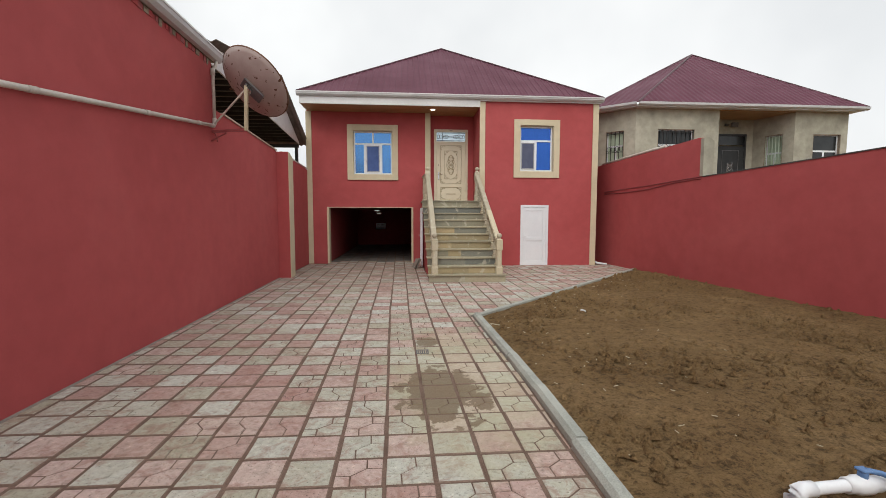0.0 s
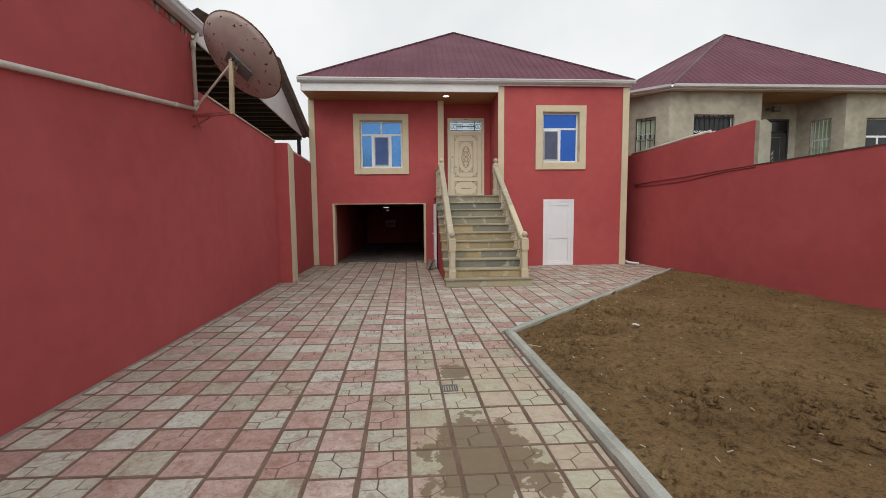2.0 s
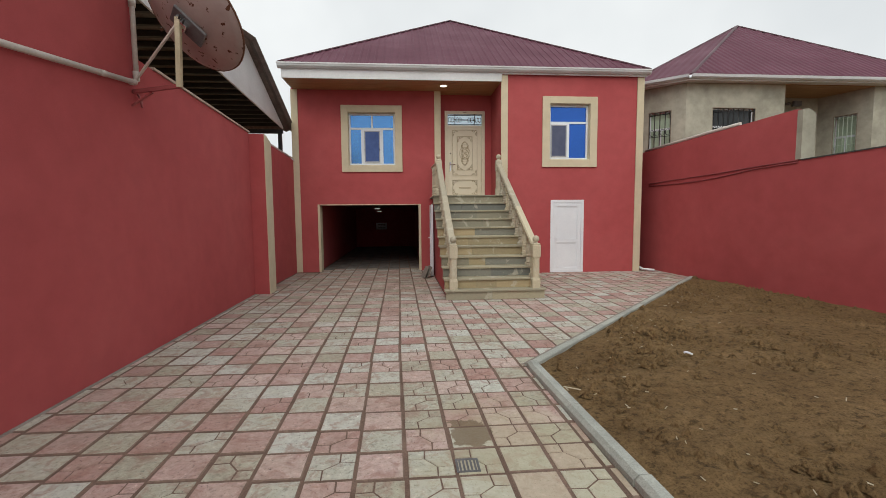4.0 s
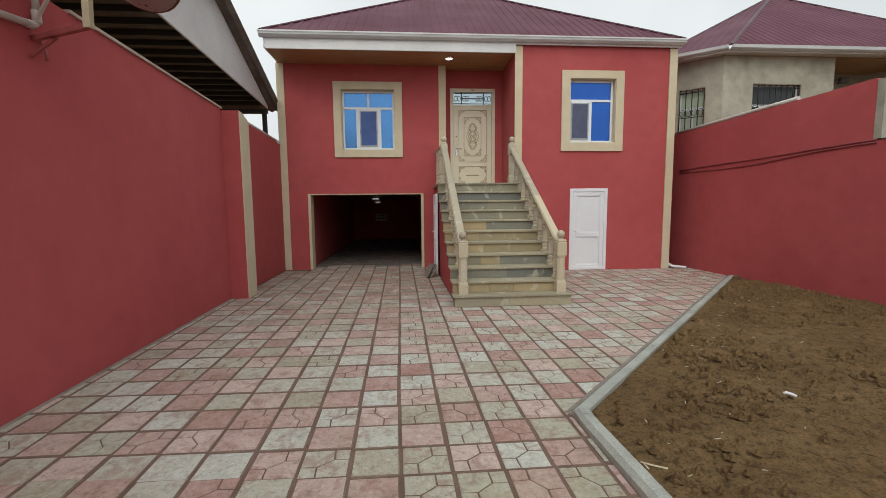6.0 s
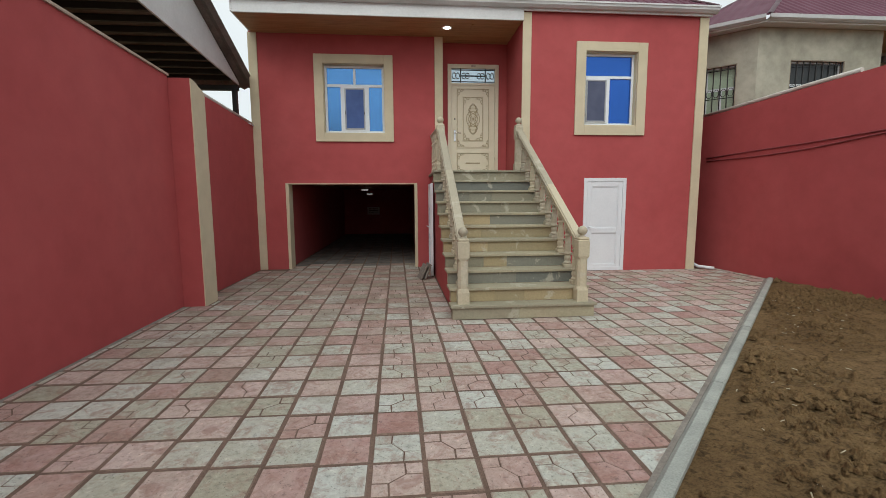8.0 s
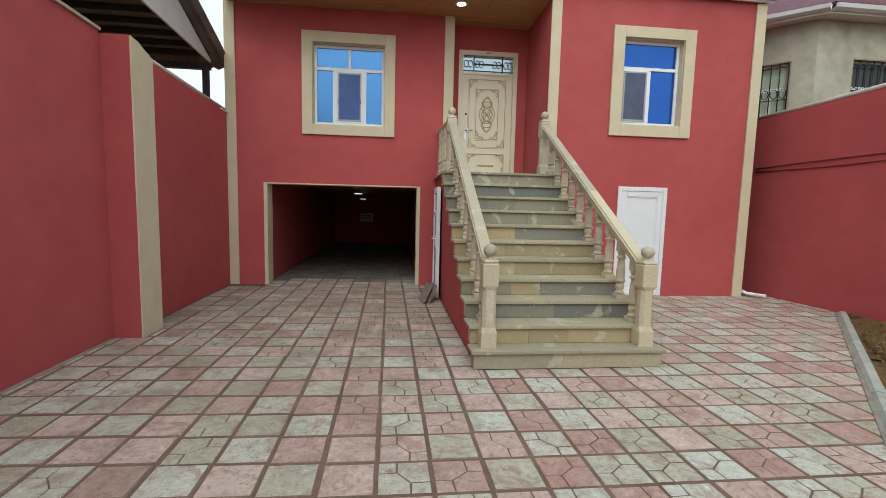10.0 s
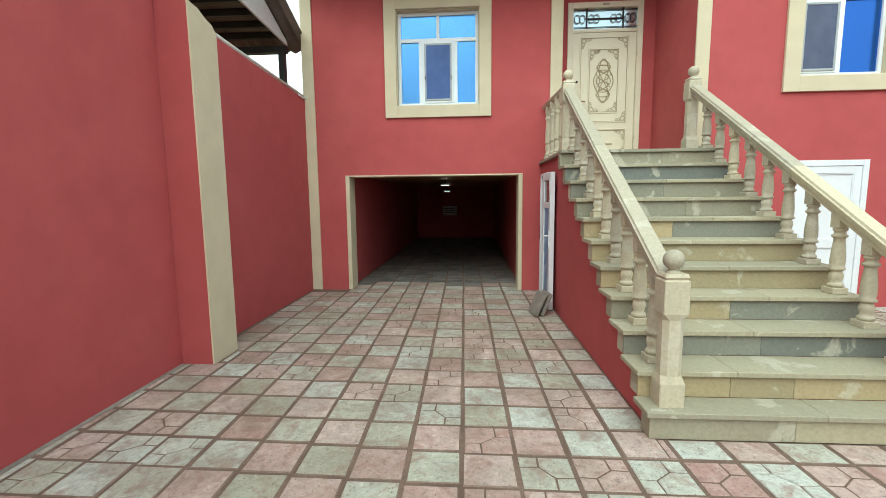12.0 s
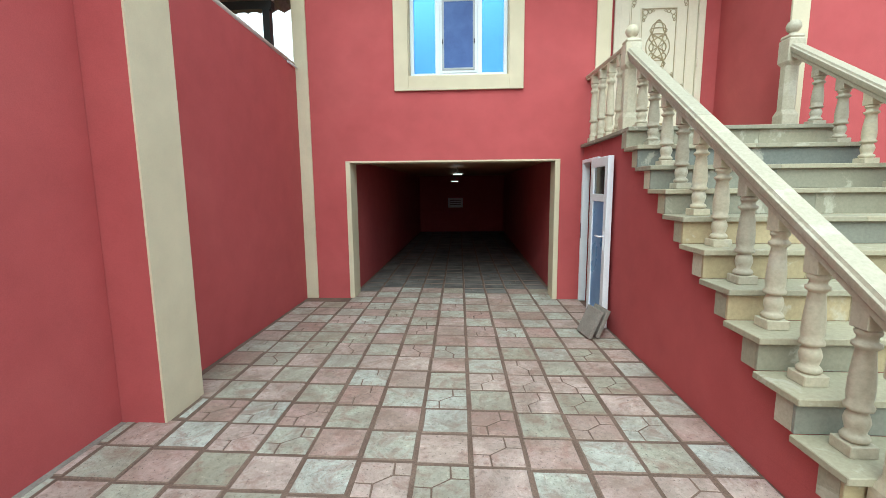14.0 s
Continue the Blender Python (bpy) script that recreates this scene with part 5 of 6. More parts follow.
structure("coping_right", side_wall([(-4, 3.0), (9.79, 2.535), (9.79, 2.555), (-4, 3.02)], lambda y: rx(y) - 0.015, 0.28), DARK_ROOF, "dark thin coping on the lower boundary wall", "coping")


# ---- neighbour's house ----
def neighbour():
    nh = thing("neighbour_house", "unpainted grey rendered house with a burgundy hipped roof", "house", at=(11.5, 14.1, 0))
    NY, X0, X1, RC0, RC1, NZ = 14.10, 7.72, 15.40, 10.66, 13.42, 5.18
    W2, W4 = (8.50, 9.80, 3.3, 4.52), (14.12, 15.16, 3.1, 4.44)
    part("wall", holed_wall_bm([X0, W2[0], W2[1], RC0], [-0.1, W2[2], W2[3], NZ], [W2], NY, NY + 0.3), CEMENT, nh)
    part("wall", holed_wall_bm([RC1, W4[0], W4[1], X1], [-0.1, W4[2], W4[3], NZ], [W4], NY, NY + 0.3), CEMENT, nh)
    part("wall", box_bm(X1 - 0.3, X1, NY + 0.3, 22, -0.1, NZ), CEMENT, nh)
    part("wall", box_bm(RC0 - 0.3, RC0, NY + 0.3, 15.6, -0.1, NZ), CEMENT, nh)
    NB = 15.40
    ND = (11.50, 12.72, 2.2, 4.64)
    part("wall", holed_wall_bm([RC0, ND[0], ND[1], 12.98], [-0.1, ND[2], ND[3], NZ], [ND], NB, NB + 0.3), CEMENT, nh)
    # side of the porch with a grilled window
    W3 = (0.42, 1.02, 3.0, 4.50)
    bend = Vector((RC1 - 12.98, NY - NB, 0))
    m3 = Matrix.Translation((12.98, NB, 0)) @ Matrix.Rotation(math.atan2(bend.y, bend.x), 4, "Z")
    splay = part("wall", holed_wall_bm([0, W3[0], W3[1], bend.length], [-0.1, W3[2], W3[3], NZ], [W3], 0.0, 0.28), CEMENT, nh)
    splay.matrix_basis = m3
    # canted corner towards the red house
    cx, cy = 6.70, 15.12
    d = Vector((X0 - cx, NY - cy, 0))
    L = d.length
    ang = math.atan2(d.y, d.x)
    m = Matrix.Translation((cx, cy, 0)) @ Matrix.Rotation(ang, 4, "Z")
    W1 = (0.46, 1.08, 3.3, 4.50)
    cant = part("wall", holed_wall_bm([0, W1[0], W1[1], L], [-0.1, W1[2], W1[3], NZ], [W1], 0.0, 0.3), CEMENT, nh)
    cant.matrix_basis = m
    part("wall", box_bm(cx, cx + 0.3, cy + 0.2, 22, -0.1, NZ), CEMENT, nh)

    def grilled(x0, x1, z0, z1, y, bars, place=None, pane=DARK_GLASS, grille=BLACK_STEEL, label="window with white frame behind a black grille"):
        w = part("window", rect_frame(x0, x1, z0, z1, 0.05, y + 0.10, y + 0.16, 0.003), WHITE, nh, label)
        kids = [w]
        kids.append(part("reveal", lining((x0 - 0.001, x1 + 0.001, z0, z1), y + 0.004, y + 0.098, 0.02), MOULD_WOOD, w))
        kids.append(part("pane", box_bm(x0 + 0.05, x1 - 0.05, y + 0.12, y + 0.13, z0 + 0.05, z1 - 0.05), pane, w))
        kids.append(part("transom_bar", box_bm(x0 + 0.05, x1 - 0.05, y + 0.105, y + 0.155, z0 + (z1 - z0) * 0.55, z0 + (z1 - z0) * 0.55 + 0.06), WHITE, w))
        kids.append(part("mullion", box_bm((x0 + x1) / 2 - 0.03, (x0 + x1) / 2 + 0.03, y + 0.105, y + 0.155, z0 + 0.05, z0 + (z1 - z0) * 0.55), WHITE, w))
        if bars:
            g = bmesh.new()
            for i in range(bars):
                x = x0 + 0.03 + (x1 - x0 - 0.06) * i / (bars - 1)
                tube_bm([(x, y + 0.03, z0 + 0.02), (x, y + 0.03, z1 - 0.02)], 0.012, 6, g)
                if i < bars - 1 and grille is BLACK_STEEL:
                    step = (x1 - x0 - 0.06) / (bars - 1)
                    loop_bm(lambda t, x=x: (x + step / 2 + 0.4 * step * math.cos(t), y + 0.03, (z0 + z1) / 2 + 0.09 * math.sin(t)), 10, 0.008, g, 4)
            for z in (z0 + 0.04, z0 + (z1 - z0) * 0.4, z1 - 0.1):
                tube_bm([(x0 + 0.02, y + 0.03, z), (x1 - 0.02, y + 0.03, z)], 0.010, 6, g)
            kids.append(part("grille", g, grille, w, "barred grille"))
        if place is not None:
            w.matrix_basis = place
            for k in kids[1:]:
                k.matrix_parent_inverse = Matrix.Identity(4)

    grilled(*W1, 0.0, 5, m, PALE_GREEN)
    grilled(*W2, NY, 9)
    grilled(*W4, NY, 0)
    grilled(W3[0], W3[1], W3[2], W3[3], 0.0, 6, m3, PALE_GREEN, GREEN_STEEL, "tall window with pale green bars")
    # the dark door
    a, b, c, e = ND
    nd = part("door", rect_frame(a, b, c, e, 0.07, NB - 0.02, NB + 0.08, 0.004), DARK_IRON, nh, "dark metal door with a silver medallion")
    part("leaf", box_bm(a + 0.07, b - 0.07, NB + 0.0, NB + 0.05, c, e - 0.45, 0.006), DARK_IRON, nd)
    part("fanlight", box_bm(a + 0.07, b - 0.07, NB + 0.03, NB + 0.04, e - 0.40, e - 0.07), DARK_GLASS, nd)
    xm, zc = (a + b) / 2, c + 1.1
    part("moulding", rect_frame(xm - 0.33, xm + 0.33, c + 0.55, e - 0.6, 0.02, NB - 0.014, NB - 0.001, 0.003), GREY_STEEL, nd)
    med = bmesh.new()
    for f in (3, 4):
        loop_bm(lambda t, f=f: (xm + 0.12 * math.sin(f * t), NB - 0.006, zc + 0.28 * math.cos(t)), 60, 0.008, med, 5)
    part("medallion", med, CHROME, nd, "silver scroll medallion")
    # flood lamp over the door
    part("flood_lamp", merge_bm(box_bm(11.98, 12.22, NB - 0.22, NB - 0.12, 4.86, 5.02, 0.01), tube_bm([(12.1, NB - 0.12, 4.94), (12.1, NB, 4.90)], 0.02, 6), lathe_bm([(0, 0), (0.07, 0.02), (0.07, 0.07), (0, 0.09)], 12, (11.85, NB - 0.12, 4.90))), GREY_STEEL, nh, "small floodlight over the door")
    # roof edge
    part("porch_ceiling", box_bm(RC0, RC1, NY + 0.0, NB, NZ - 0.02, NZ), WOOD, nh, "brown boarded porch ceiling")
    part("fascia", box_bm(X0 - 0.1, X1 + 0.25, NY - 0.30, NY - 0.27, 5.165, 5.22, 0.003), WHITE_METAL, nh)
    part("soffit", prism_bm([(X0 - 0.12, NY - 0.27), (X1 + 0.25, NY - 0.27), (X1 + 0.25, 22.2), (cx - 0.3, 22.2), (cx - 0.3, cy - 0.1)], "z", NZ + 0.004, NZ + 0.03), WHITE_METAL, nh)
    p0 = Vector((cx - 0.32, cy - 0.15, 0))
    p1 = Vector((X0 - 0.1, NY - 0.30, 0))
    part("fascia", sweep_bm([(-0.015, 5.165), (0.015, 5.165), (0.015, 5.22), (-0.015, 5.22)], p0, p1), WHITE_METAL, nh)
    G = [(0.0, 5.19), (0.06, 5.195), (0.11, 5.23), (0.12, 5.30), (0.105, 5.30), (0.09, 5.24), (0.0, 5.205)]
    part("gutter", sweep_bm(G, (X0 - 0.12, NY - 0.30, 0), (X1 + 0.35, NY - 0.30, 0)), GUTTER, nh, "grey-white gutter")
    part("gutter", sweep_bm(G, (cx - 0.36, cy - 0.15, 0), (X0 - 0.12, NY - 0.30, 0)), GUTTER, nh, "grey-white gutter")
    # roof: front slope, canted slope, left slope
    ap = Vector((12.15, 18.0, 8.40))
    corners = [Vector((X1 + 0.30, 22.3, 5.30)), Vector((X1 + 0.30, NY - 0.40, 5.30)), Vector((X0 - 0.14, NY - 0.40, 5.30)), Vector((cx - 0.42, cy - 0.22, 5.30)), Vector((cx - 0.42, 22.3, 5.30))]
    bm = bmesh.new()
    for a3, b3 in zip(corners, corners[1:]):
        n = max(4, int((b3 - a3).length / 0.2))
        nrm = (b3 - a3).cross(ap - a3).normalized()
        if nrm.z < 0:
            nrm = -nrm
        prev = None
        for k in range(n * 4 + 1):
            s = k / (n * 4)
            h = 0.016 if k % 4 in (2, 3) else 0.0
            low = a3.lerp(b3, s)
            sa = min(0.98, max(0.02, (ap - a3).dot((b3 - a3).normalized()) / (b3 - a3).length))
            top = a3.lerp(ap, s / sa) if s < sa else b3.lerp(ap, (1 - s) / (1 - sa))
            v = (bm.verts.new(low + nrm * h), bm.verts.new(top + nrm * h), bm.verts.new(low - Vector((0, 0, 0.03))))
            if prev:
                bm.faces.new((prev[0], v[0], v[1], prev[1]))
                bm.faces.new((prev[2], v[2], v[0], prev[0]))
            prev = v
    part("roof", bm, ROOF_RED, nh, "burgundy ribbed metal roof")
    for c3 in corners[1:4]:
        part("hip_cap", ridge_cap(c3, ap + Vector((0, 0, 0.02))), ROOF_CAP, nh)


neighbour()

# ---- kerbs ----
kerb_rng = random.Random(5)
kerb = structure("kerb", box_bm(1.205, 1.315, -3.95, -3.05, -0.09, 0.045, 0.008), KERB, "grey concrete kerb stones along the soil bed", "kerb")


def kerb_x(y):
    """The paved side of the kerb beside the soil."""
    return 1.15 + 0.040 * min(6.7 - y, 2.6)


def kerb_stone(p, q, w=0.11, top=0.045):
    bm = bmesh.new()
    p, q = Vector(p), Vector(q)
    d = (q - p).normalized()
    s = Vector((d.y, -d.x, 0))
    sec = [(0, -0.09), (w, -0.09), (w, top - 0.012), (w - 0.012, top), (0.03, top), (0, top - 0.03)]
    a = [bm.verts.new(p + d * 0.003 + s * i + Vector((0, 0, j))) for i, j in sec]
    b = [bm.verts.new(q - d * 0.003 + s * i + Vector((0, 0, j))) for i, j in sec]
    bm.faces.new(a)
    bm.faces.new(b)
    for k in range(6):
        bm.faces.new((a[k], a[(k + 1) % 6], b[(k + 1) % 6], b[k]))
    bmesh.ops.recalc_face_normals(bm, faces=bm.faces)
    part("kerb_stone", bm, KERB, kerb)


y = -3.04
while y < 6.6:
    e = min(6.66, y + 0.96 + kerb_rng.uniform(-0.01, 0.01))
    j = kerb_rng.uniform(-0.006, 0.006)
    kerb_stone((kerb_x(y) + j, y, 0), (kerb_x(e) + j, e, 0), top=0.075 + kerb_rng.uniform(-0.006, 0.006))
    y = e
KA, KB = Vector((1.14, 6.71, 0)), Vector((6.85, 12.42, 0))
n = 8
for k in range(n):
    p, q = KA.lerp(KB, k / n), KA.lerp(KB, (k + 1) / n)
    kerb_stone(p, q, 0.105, 0.03 + kerb_rng.uniform(-0.005, 0.005))

hw = Vector((-(KB - KA).y, (KB - KA).x, 0)).normalized() * 0.035
structure("kerb_haunch", prism_bm([tuple((KA + (KB - KA) * 0.01)[:2]), tuple(KB[:2]), tuple((KB + hw)[:2]), tuple((KA + hw)[:2])], "z", -0.02, 0.007), MORTAR, "smeared mortar strip beside the kerb", "mortar")
structure("mortar_strip", along_left([(-0.02, -0.02), (0.045, -0.02), (0.035, 0.003), (-0.02, 0.006)], -3.9, 11.33, 0.0, 0.0), MORTAR, "pale mortar strip along the wall foot", "mortar")

# ---- water pipe with valve ----
wp = thing("water_valve", "white plastic water pipe with a blue lever valve", "water pipe", at=(2.6, 2.25, 0))
part("pipe", tube_bm([(2.62, 2.33, -0.05), (2.62, 2.33, 0.02), (2.63, 2.33, 0.06), (2.67, 2.33, 0.085), (2.95, 2.34, 0.09), (3.75, 2.36, 0.09)], 0.034, 14), WHITE, wp)
part("elbow", tube_bm([(2.62, 2.33, 0.0), (2.62, 2.33, 0.045), (2.64, 2.33, 0.075), (2.68, 2.33, 0.087), (2.74, 2.33, 0.088)], 0.043, 14), WHITE, wp)
part("valve_body", lathe_bm([(0.035, -0.10), (0.046, -0.10), (0.046, -0.055), (0.055, -0.04), (0.055, 0.04), (0.046, 0.055), (0.046, 0.10), (0.035, 0.10)], 16), WHITE, wp)
wp.children[-1].matrix_basis = Matrix.Translation((3.05, 2.342, 0.09)) @ Matrix.Rotation(radians(90), 4, "Y")
part("valve_stem", tube_bm([(3.05, 2.34, 0.13), (3.05, 2.34, 0.175)], 0.026, 12), BLUE_PLASTIC, wp)
part("lever", merge_bm(box_bm(3.02, 3.08, 2.31, 2.37, 0.172, 0.188, 0.006), tube_bm([(3.06, 2.34, 0.178), (3.14, 2.32, 0.165), (3.20, 2.29, 0.14), (3.25, 2.27, 0.115)], 0.016, 8)), BLUE_PLASTIC, wp, "blue valve lever")

wp.location += Vector((-0.36, -0.29, 0))

# ---- floor drain ----
dr = thing("floor_drain", "small square metal drain grate set in the paving", "drain", at=(0.285, 4.94, 0))
part("frame", merge_bm(box_bm(0.21, 0.36, 4.865, 4.88, 0.0005, 0.005), box_bm(0.21, 0.36, 5.00, 5.015, 0.0005, 0.005), box_bm(0.21, 0.225, 4.88, 5.00, 0.0005, 0.005), box_bm(0.345, 0.36, 4.88, 5.00, 0.0005, 0.005)), GREY_STEEL, dr)
for k in range(5):
    part("slat", box_bm(0.23 + k * 0.024, 0.243 + k * 0.024, 4.88, 5.00, 0.0005, 0.004), GREY_STEEL, dr)

# clods and straw on the soil
cl = bmesh.new()
crng = random.Random(11)
for k in range(16000):
    y = crng.uniform(1.5, 12.2)
    xa = 1.45 if y < 6.75 else 1.45 + (y - 6.75) * 0.99
    x = crng.uniform(xa, rx(y) - 0.1)
    if noise.noise(Vector((x * 0.8, y * 0.8, 2))) < crng.uniform(-0.25, 0.5):
        continue
    r = crng.choice((0.010, 0.012, 0.015, 0.019, 0.024, 0.034, 0.052)) * crng.uniform(0.7, 1.2)
    c = Vector((x, y, 0.022 + 0.030 * noise.noise(Vector((x, y, 0)) * 0.7)))
    vs = []
    for (a, b_, h) in ((1, 0, 0), (0.3, 0.95, 0.1), (-0.8, 0.6, 0), (-0.8, -0.6, 0.1), (0.3, -0.95, 0)):
        vs.append(cl.verts.new(c + Vector((a * r * crng.uniform(0.7, 1.2), b_ * r * crng.uniform(0.7, 1.2), h * r - 0.2 * r))))
    t0 = cl.verts.new(c + Vector((r * 0.35, r * 0.2, r * crng.uniform(0.7, 1.2))))
    t1 = cl.verts.new(c + Vector((-r * 0.35, -r * 0.15, r * crng.uniform(0.5, 0.9))))
    for f in ((vs[0], vs[1], t0), (vs[1], vs[2], t0), (vs[2], t1, t0), (vs[2], vs[3], t1), (vs[3], vs[4], t1), (vs[4], t0, t1), (vs[4], vs[0], t0)):
        cl.faces.new(f)
tagged(part("soil_clods", cl, SOIL), "loose crumbled clods scattered over the soil", "soil", "", "stuff")
st = bmesh.new()
for k in range(90):
    y = crng.uniform(2.5, 11.5)
    xa = 1.45 if y < 6.75 else 1.45 + (y - 6.75) * 0.99
    x = xa + abs(crng.gauss(0, 1.1))
    if x > rx(y) - 0.2:
        continue
    a = crng.uniform(0, 6.28)
    l_ = crng.uniform(0.008, 0.026)
    c = Vector((x, y, 0.035 + 0.030 * noise.noise(Vector((x, y, 0)) * 0.7)))
    dv = Vector((math.cos(a), math.sin(a), crng.uniform(-0.1, 0.25))) * l_
    tube_bm([c - dv, c + dv], 0.004, 4, st)
scrap = thing("plastic_scrap", "small crumpled white plastic scrap on the soil", "litter", at=(3.0, 6.76, 0.03))
part("scrap", tube_bm([(2.965, 6.78, 0.05), (2.985, 6.775, 0.06), (3.01, 6.755, 0.055), (3.035, 6.73, 0.045)], 0.012, 7), WHITE, scrap)
twig = thing("twig", "pale peeled twig lying beside the kerb", "twig", at=(1.31, 5.9, 0.06))
part("stem", tube_bm([(1.285, 5.945, 0.075), (1.34, 5.915, 0.07), (1.42, 5.885, 0.062)], 0.005, 6), STRAW, twig)
part("fork", tube_bm([(1.30, 5.93, 0.07), (1.31, 5.895, 0.06)], 0.004, 6), STRAW, twig)
tagged(part("straw_bits", st, STRAW), "pale straw and plaster crumbs on the soil", "debris", "", "stuff")


# ---- paving tiles ----
PITCH, PY, TY, TW, TD, SKEW = 0.316, 0.3056, 10.953, 0.297, 0.288, -0.022
tile_rng = random.Random(21)
paving = structure("pavement", box_bm(-3.15, -3.02, -3.9, -3.6, -0.04, -0.004), KERB, "pink and grey-green concrete paving tiles with sandy joints", "pavement")


def tile_bm(poly, top=0.0, bm=None):
    """A chamfered slab over a convex outline (x, y)."""
    bm = bm or bmesh.new()
    cx = sum(p[0] for p in poly) / len(poly)
    cy = sum(p[1] for p in poly) / len(poly)
    n = len(poly)

    def inset(p, d):
        v = Vector((cx - p[0], cy - p[1]))
        l_ = max(v.length, 1e-6)
        v = v / l_ * min(d * 1.41, l_ * 0.5)
        return (p[0] + v.x, p[1] + v.y)

    low = [bm.verts.new((p[0], p[1], top - 0.03)) for p in poly]
    mid = [bm.verts.new((p[0], p[1], top - 0.006)) for p in poly]
    up = [bm.verts.new((*inset(p, 0.006 + tile_rng.uniform(0, 0.003)), top)) for p in poly]
    bm.faces.new(up)
    edge = []
    for i in range(n):
        j = (i + 1) % n
        edge.append(bm.faces.new((low[i], low[j], mid[j], mid[i])))
        edge.append(bm.faces.new((mid[i], mid[j], up[j], up[i])))
    for f in edge:
        f.material_index = 1
    return bm


def clip(poly, px, py, nx, ny):
    """Keeps the part of the outline on the side of the line where (p - (px, py)) . n > 0."""
    out = []
    for i, p in enumerate(poly):
        q = poly[(i + 1) % len(poly)]
        a, b = (p[0] - px) * nx + (p[1] - py) * ny, (q[0] - px) * nx + (q[1] - py) * ny
        if a >= 0:
            out.append(p)
        if (a >= 0) != (b >= 0):
            t = a / (a - b)
            out.append((p[0] + (q[0] - p[0]) * t, p[1] + (q[1] - p[1]) * t))
    return out


def area(poly):
    return 0.5 * sum(p[0] * q[1] - q[0] * p[1] for p, q in zip(poly, poly[1:] + poly[:1])) if len(poly) > 2 else 0


h, hy = TW / 2, TD / 2


def outline_at(x, y):
    """The corners of a tile; the columns run slightly askew."""
    k = SKEW * hy
    return [(x - h - k, y - hy), (x + h - k, y - hy), (x + h + k, y + hy), (x - h + k, y + hy)]


def column_x(y):
    """Where the column joint nearest the middle runs."""
    for (ya, xa), (yb, xb) in (((-5, 0.20), (3.9, -0.075)), ((3.9, -0.075), (7.3, -0.183)), ((7.3, -0.183), (10.95, -0.24)), ((10.95, -0.24), (26, -0.53))):
        if y < yb:
            return xa + (xb - xa) * (y - ya) / (yb - ya)
    return -0.53


# a pressed tile: two small corner blocks and two large ones, divided by grooves
BLOCKS = [[(0, 0), (0.36, 0), (0.34, 0.36), (0, 0.38)], [(0.68, 0.63), (1, 0.61), (1, 1), (0.66, 1)],
          [(0, 0.38), (0.34, 0.36), (0.68, 0.63), (0.66, 1), (0, 1)], [(0.36, 0), (1, 0), (1, 0.61), (0.68, 0.63), (0.34, 0.36)]]
GROOVES = [(0, 2, (0, 0.38), (0.34, 0.36)), (0, 3, (0.36, 0), (0.34, 0.36)), (2, 3, (0.34, 0.36), (0.68, 0.63)), (1, 3, (0.68, 0.63), (1, 0.61)), (1, 2, (0.68, 0.63), (0.66, 1))]


def pressed_tile_bm(poly, top=0.0, turn=0, bm=None):
    """A tile cast as four blocks on one slab, turned by quarter turns, over the four corners of the outline."""
    bm = bm or bmesh.new()
    poly = poly[turn:] + poly[:turn]

    def place(u, v):
        (ax, ay), (bx, by), (cx, cy), (dx, dy) = poly
        return ((1 - v) * ((1 - u) * ax + u * bx) + v * ((1 - u) * dx + u * cx), (1 - v) * ((1 - u) * ay + u * by) + v * ((1 - u) * dy + u * cy))

    low = {}
    for n_, block in enumerate(BLOCKS):
        mu, mv = sum(p[0] for p in block) / len(block), sum(p[1] for p in block) / len(block)
        rings = []
        for d, z in ((0.017, -0.007), (0.027, -0.002), (0.044, 0.0)):
            ring = []
            for u, v in block:
                w = Vector((mu - u, mv - v)).normalized() * d
                inner_u, inner_v = (0 < u < 1), (0 < v < 1)
                ring.append(bm.verts.new((*place(u + w.x * (1 if inner_u or d > 0.01 else 0.2), v + w.y * (1 if inner_v or d > 0.01 else 0.2)), top + z)))
            rings.append(ring)
        for key, vert in zip(block, rings[0]):
            low[n_, key] = vert
        bm.faces.new(rings[2])
        for a, b in zip(rings, rings[1:]):
            for i in range(len(block)):
                j = (i + 1) % len(block)
                bm.faces.new((a[i], a[j], b[j], b[i]))
    for a, b, p, q in GROOVES:
        bm.faces.new((low[a, p], low[a, q], low[b, q], low[b, p])).material_index = 1
    return bm


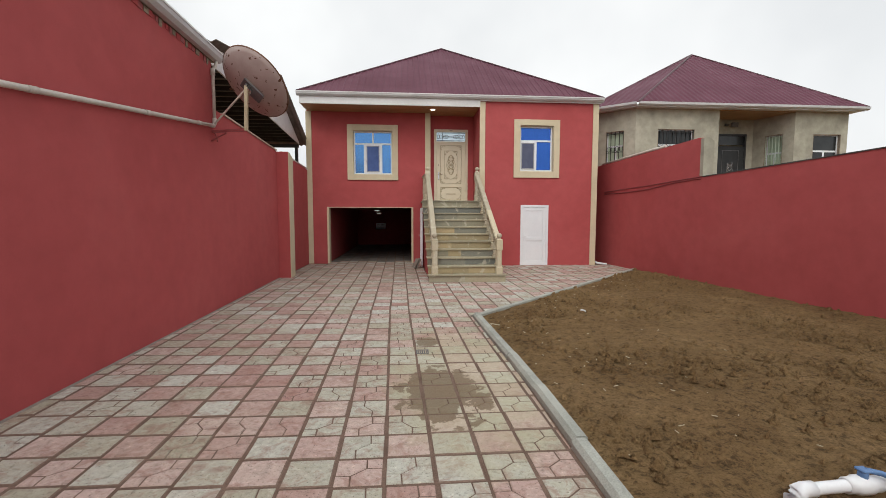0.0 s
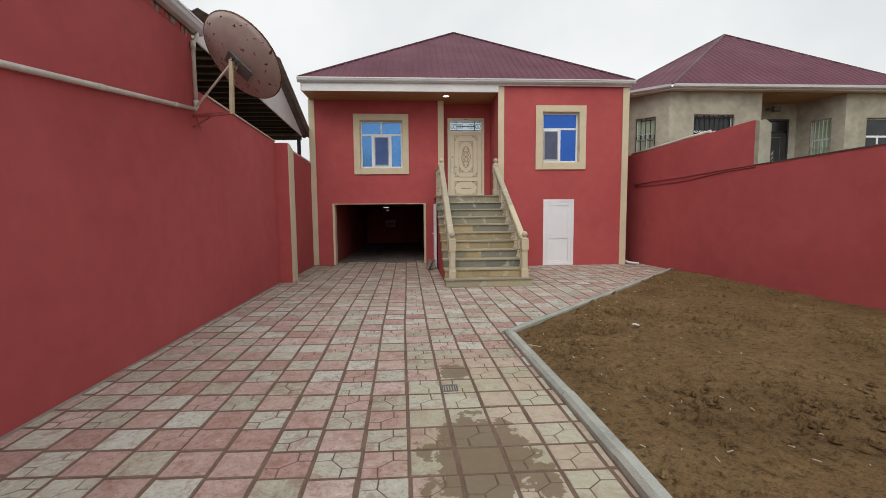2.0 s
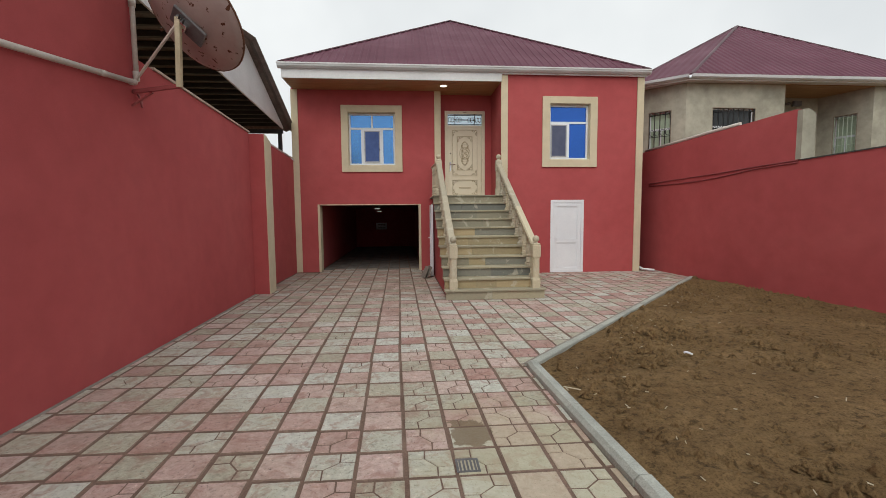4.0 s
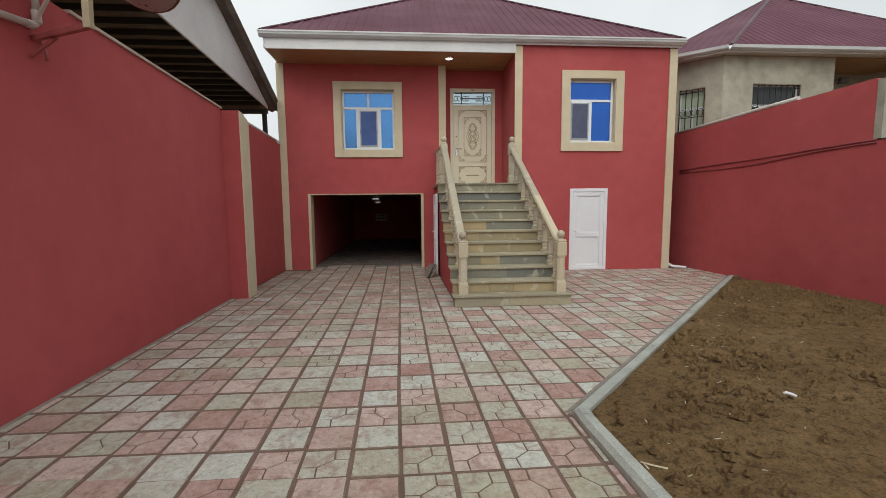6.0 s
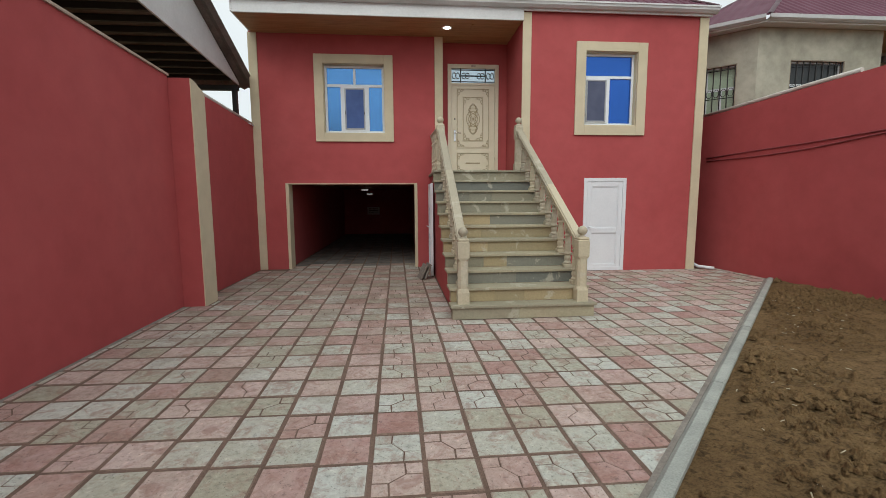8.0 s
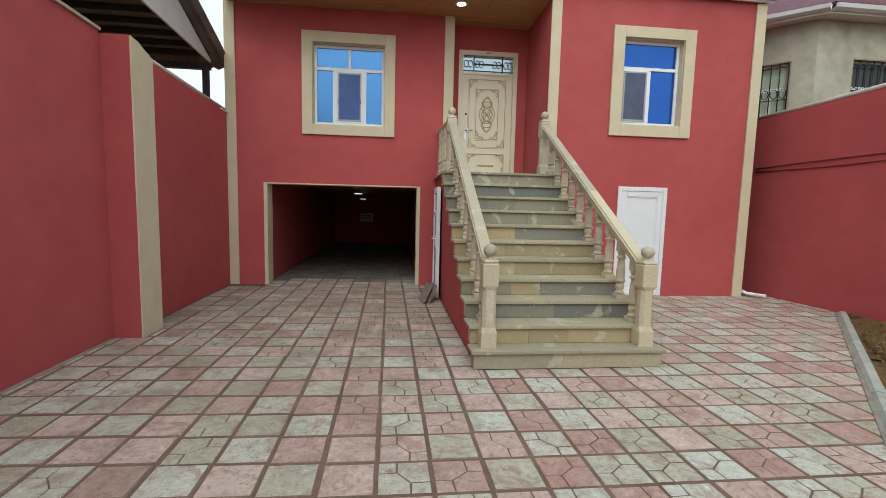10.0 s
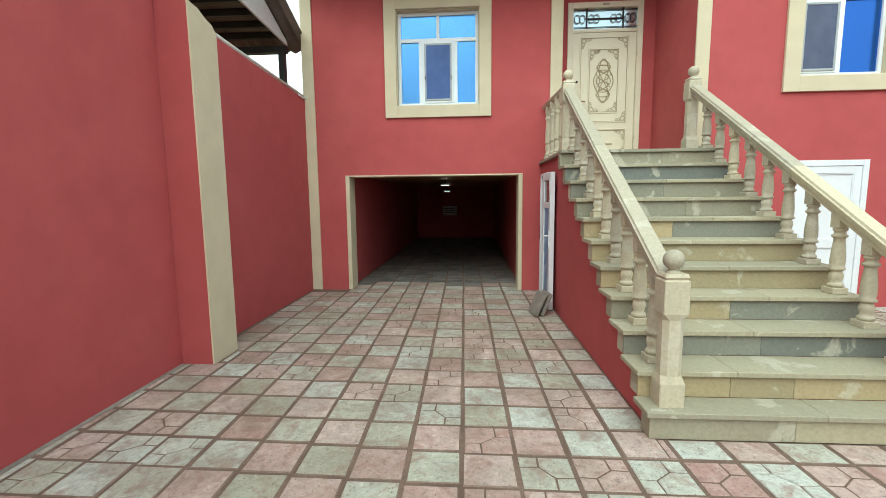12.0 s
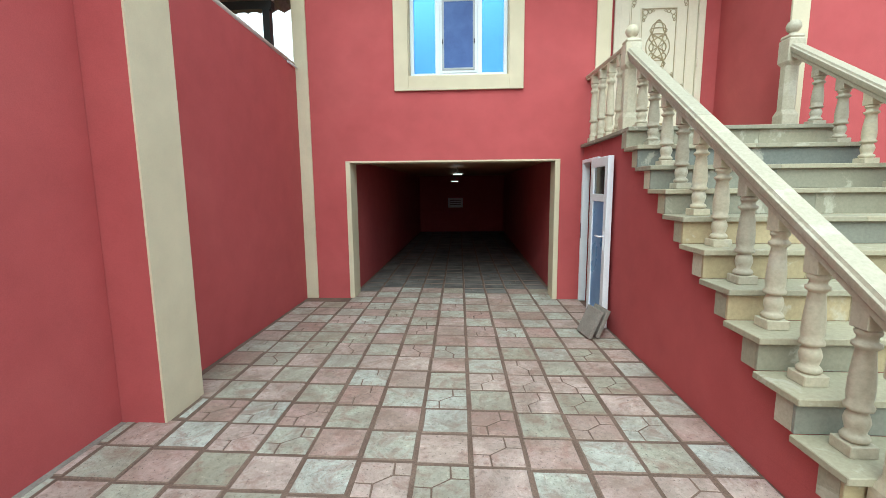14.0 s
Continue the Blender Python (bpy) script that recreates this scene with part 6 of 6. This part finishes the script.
MESH = {}
for m in (TILE_PINK, TILE_GREY):
    MESH[m] = [mesh_of("tile", tile_bm(outline_at(0, 0)), m)] + [mesh_of("tile", pressed_tile_bm(outline_at(0, 0), 0.0, k), m) for k in range(4)]
    for me in MESH[m]:
        me.materials.append(TILE_EDGE)
rest = {TILE_PINK: bmesh.new(), TILE_GREY: bmesh.new(), SHADED_GARAGE_FLOOR: bmesh.new()}
dn = Vector((KB - KA)).normalized()
kn = (-dn.y, dn.x)
j0, j1 = int((-4 - TY) / PY), int((BACK - TY) / PY) + 1
count = 0
for j in range(j0, j1):
    for i in range(-12, 25):
        y = TY + (j + 0.5) * PY + tile_rng.uniform(-0.003, 0.003)
        x = column_x(y) + (i + 0.5) * PITCH + tile_rng.uniform(-0.004, 0.004)
        # the courses bend back a little towards the left wall
        y += (0.085 if y < 6 else 0.05) * max(0.0, -0.3 - x)
        poly = outline_at(x, y)
        pink = (i + j) % 2 == 1
        if tile_rng.random() < 0.12:
            pink = not pink
        pressed = tile_rng.random() < (0.75 if x > -0.25 and y < 10 else 0.28)
        turn = tile_rng.choice((0, 0, 1, 2, 3))
        mat = TILE_PINK if pink else TILE_GREY
        top = tile_rng.uniform(-0.003, 0.0015)
        full = abs(area(poly))
        left = lx(y) if y < 11.34 else (-2.87 if y < 11.75 else -3.14)
        if y > FL - 0.1:
            left = -2.55
        poly = clip(poly, left + 0.03, 0, 1, 0)
        if y < 6.69:
            poly = clip(poly, kerb_x(y) - 0.01, 0, -1, 0) if len(poly) > 2 else poly
        if y >= 6.69 and len(poly) > 2:
            poly = clip(poly, KA.x - kn[0] * -0.004, KA.y - kn[1] * -0.004, kn[0], kn[1]) if x > 0.9 else poly
        if y > 12.2 and x > 4 and len(poly) > 2:
            poly = clip(poly, rx(y) - 0.02, 0, -1, 0)
        pieces = [poly]
        if len(poly) > 2 and y > 9.9 and 0.3 < x < 2.9:
            lean_x = 0.0218 * min(max(y - 10.25, 0), 2.75)
            xl, xr = 0.672 - lean_x, 2.475 - lean_x
            front = clip(poly, xl, 0, 1, 0)
            front = clip(front, xr, 0, -1, 0) if len(front) > 2 else front
            front = clip(front, 0, 10.25, 0, -1) if len(front) > 2 else front
            pieces = [clip(poly, xl, 0, -1, 0), front, clip(poly, xr, 0, 1, 0)]
        for poly in pieces:
            if len(poly) > 2 and y > 13.4 and x > 2.3:
                poly = clip(poly, 0, FR - 0.004, 0, -1)
            if len(poly) > 2 and y > 14.4 and (x > 0.3 or x < -2.6):
                poly = clip(poly, 0, FL - 0.004, 0, -1)
            if len(poly) < 3 or abs(area(poly)) < 0.002:
                continue
            whole = abs(abs(area(poly)) - full) < 1e-4
            if whole and 2.3 < y < 9.0 and x < 1.2 and count < 300:
                ob = new("tile", MESH[mat][1 + turn if pressed else 0])
                ob.parent = paving
                ob.location = (x, y, top)
                ob.rotation_euler = (tile_rng.uniform(-0.004, 0.004), tile_rng.uniform(-0.004, 0.004), 0)
                count += 1
            else:
                # past the threshold the tiles take the dirty tone with shade in it
                target = rest[SHADED_GARAGE_FLOOR if y > FL + 0.55 + 0.25 * math.sin(3 * x) else mat]
                if whole and pressed:
                    pressed_tile_bm(outline_at(x, y), top, turn, target)
                else:
                    tile_bm(poly, top, target)
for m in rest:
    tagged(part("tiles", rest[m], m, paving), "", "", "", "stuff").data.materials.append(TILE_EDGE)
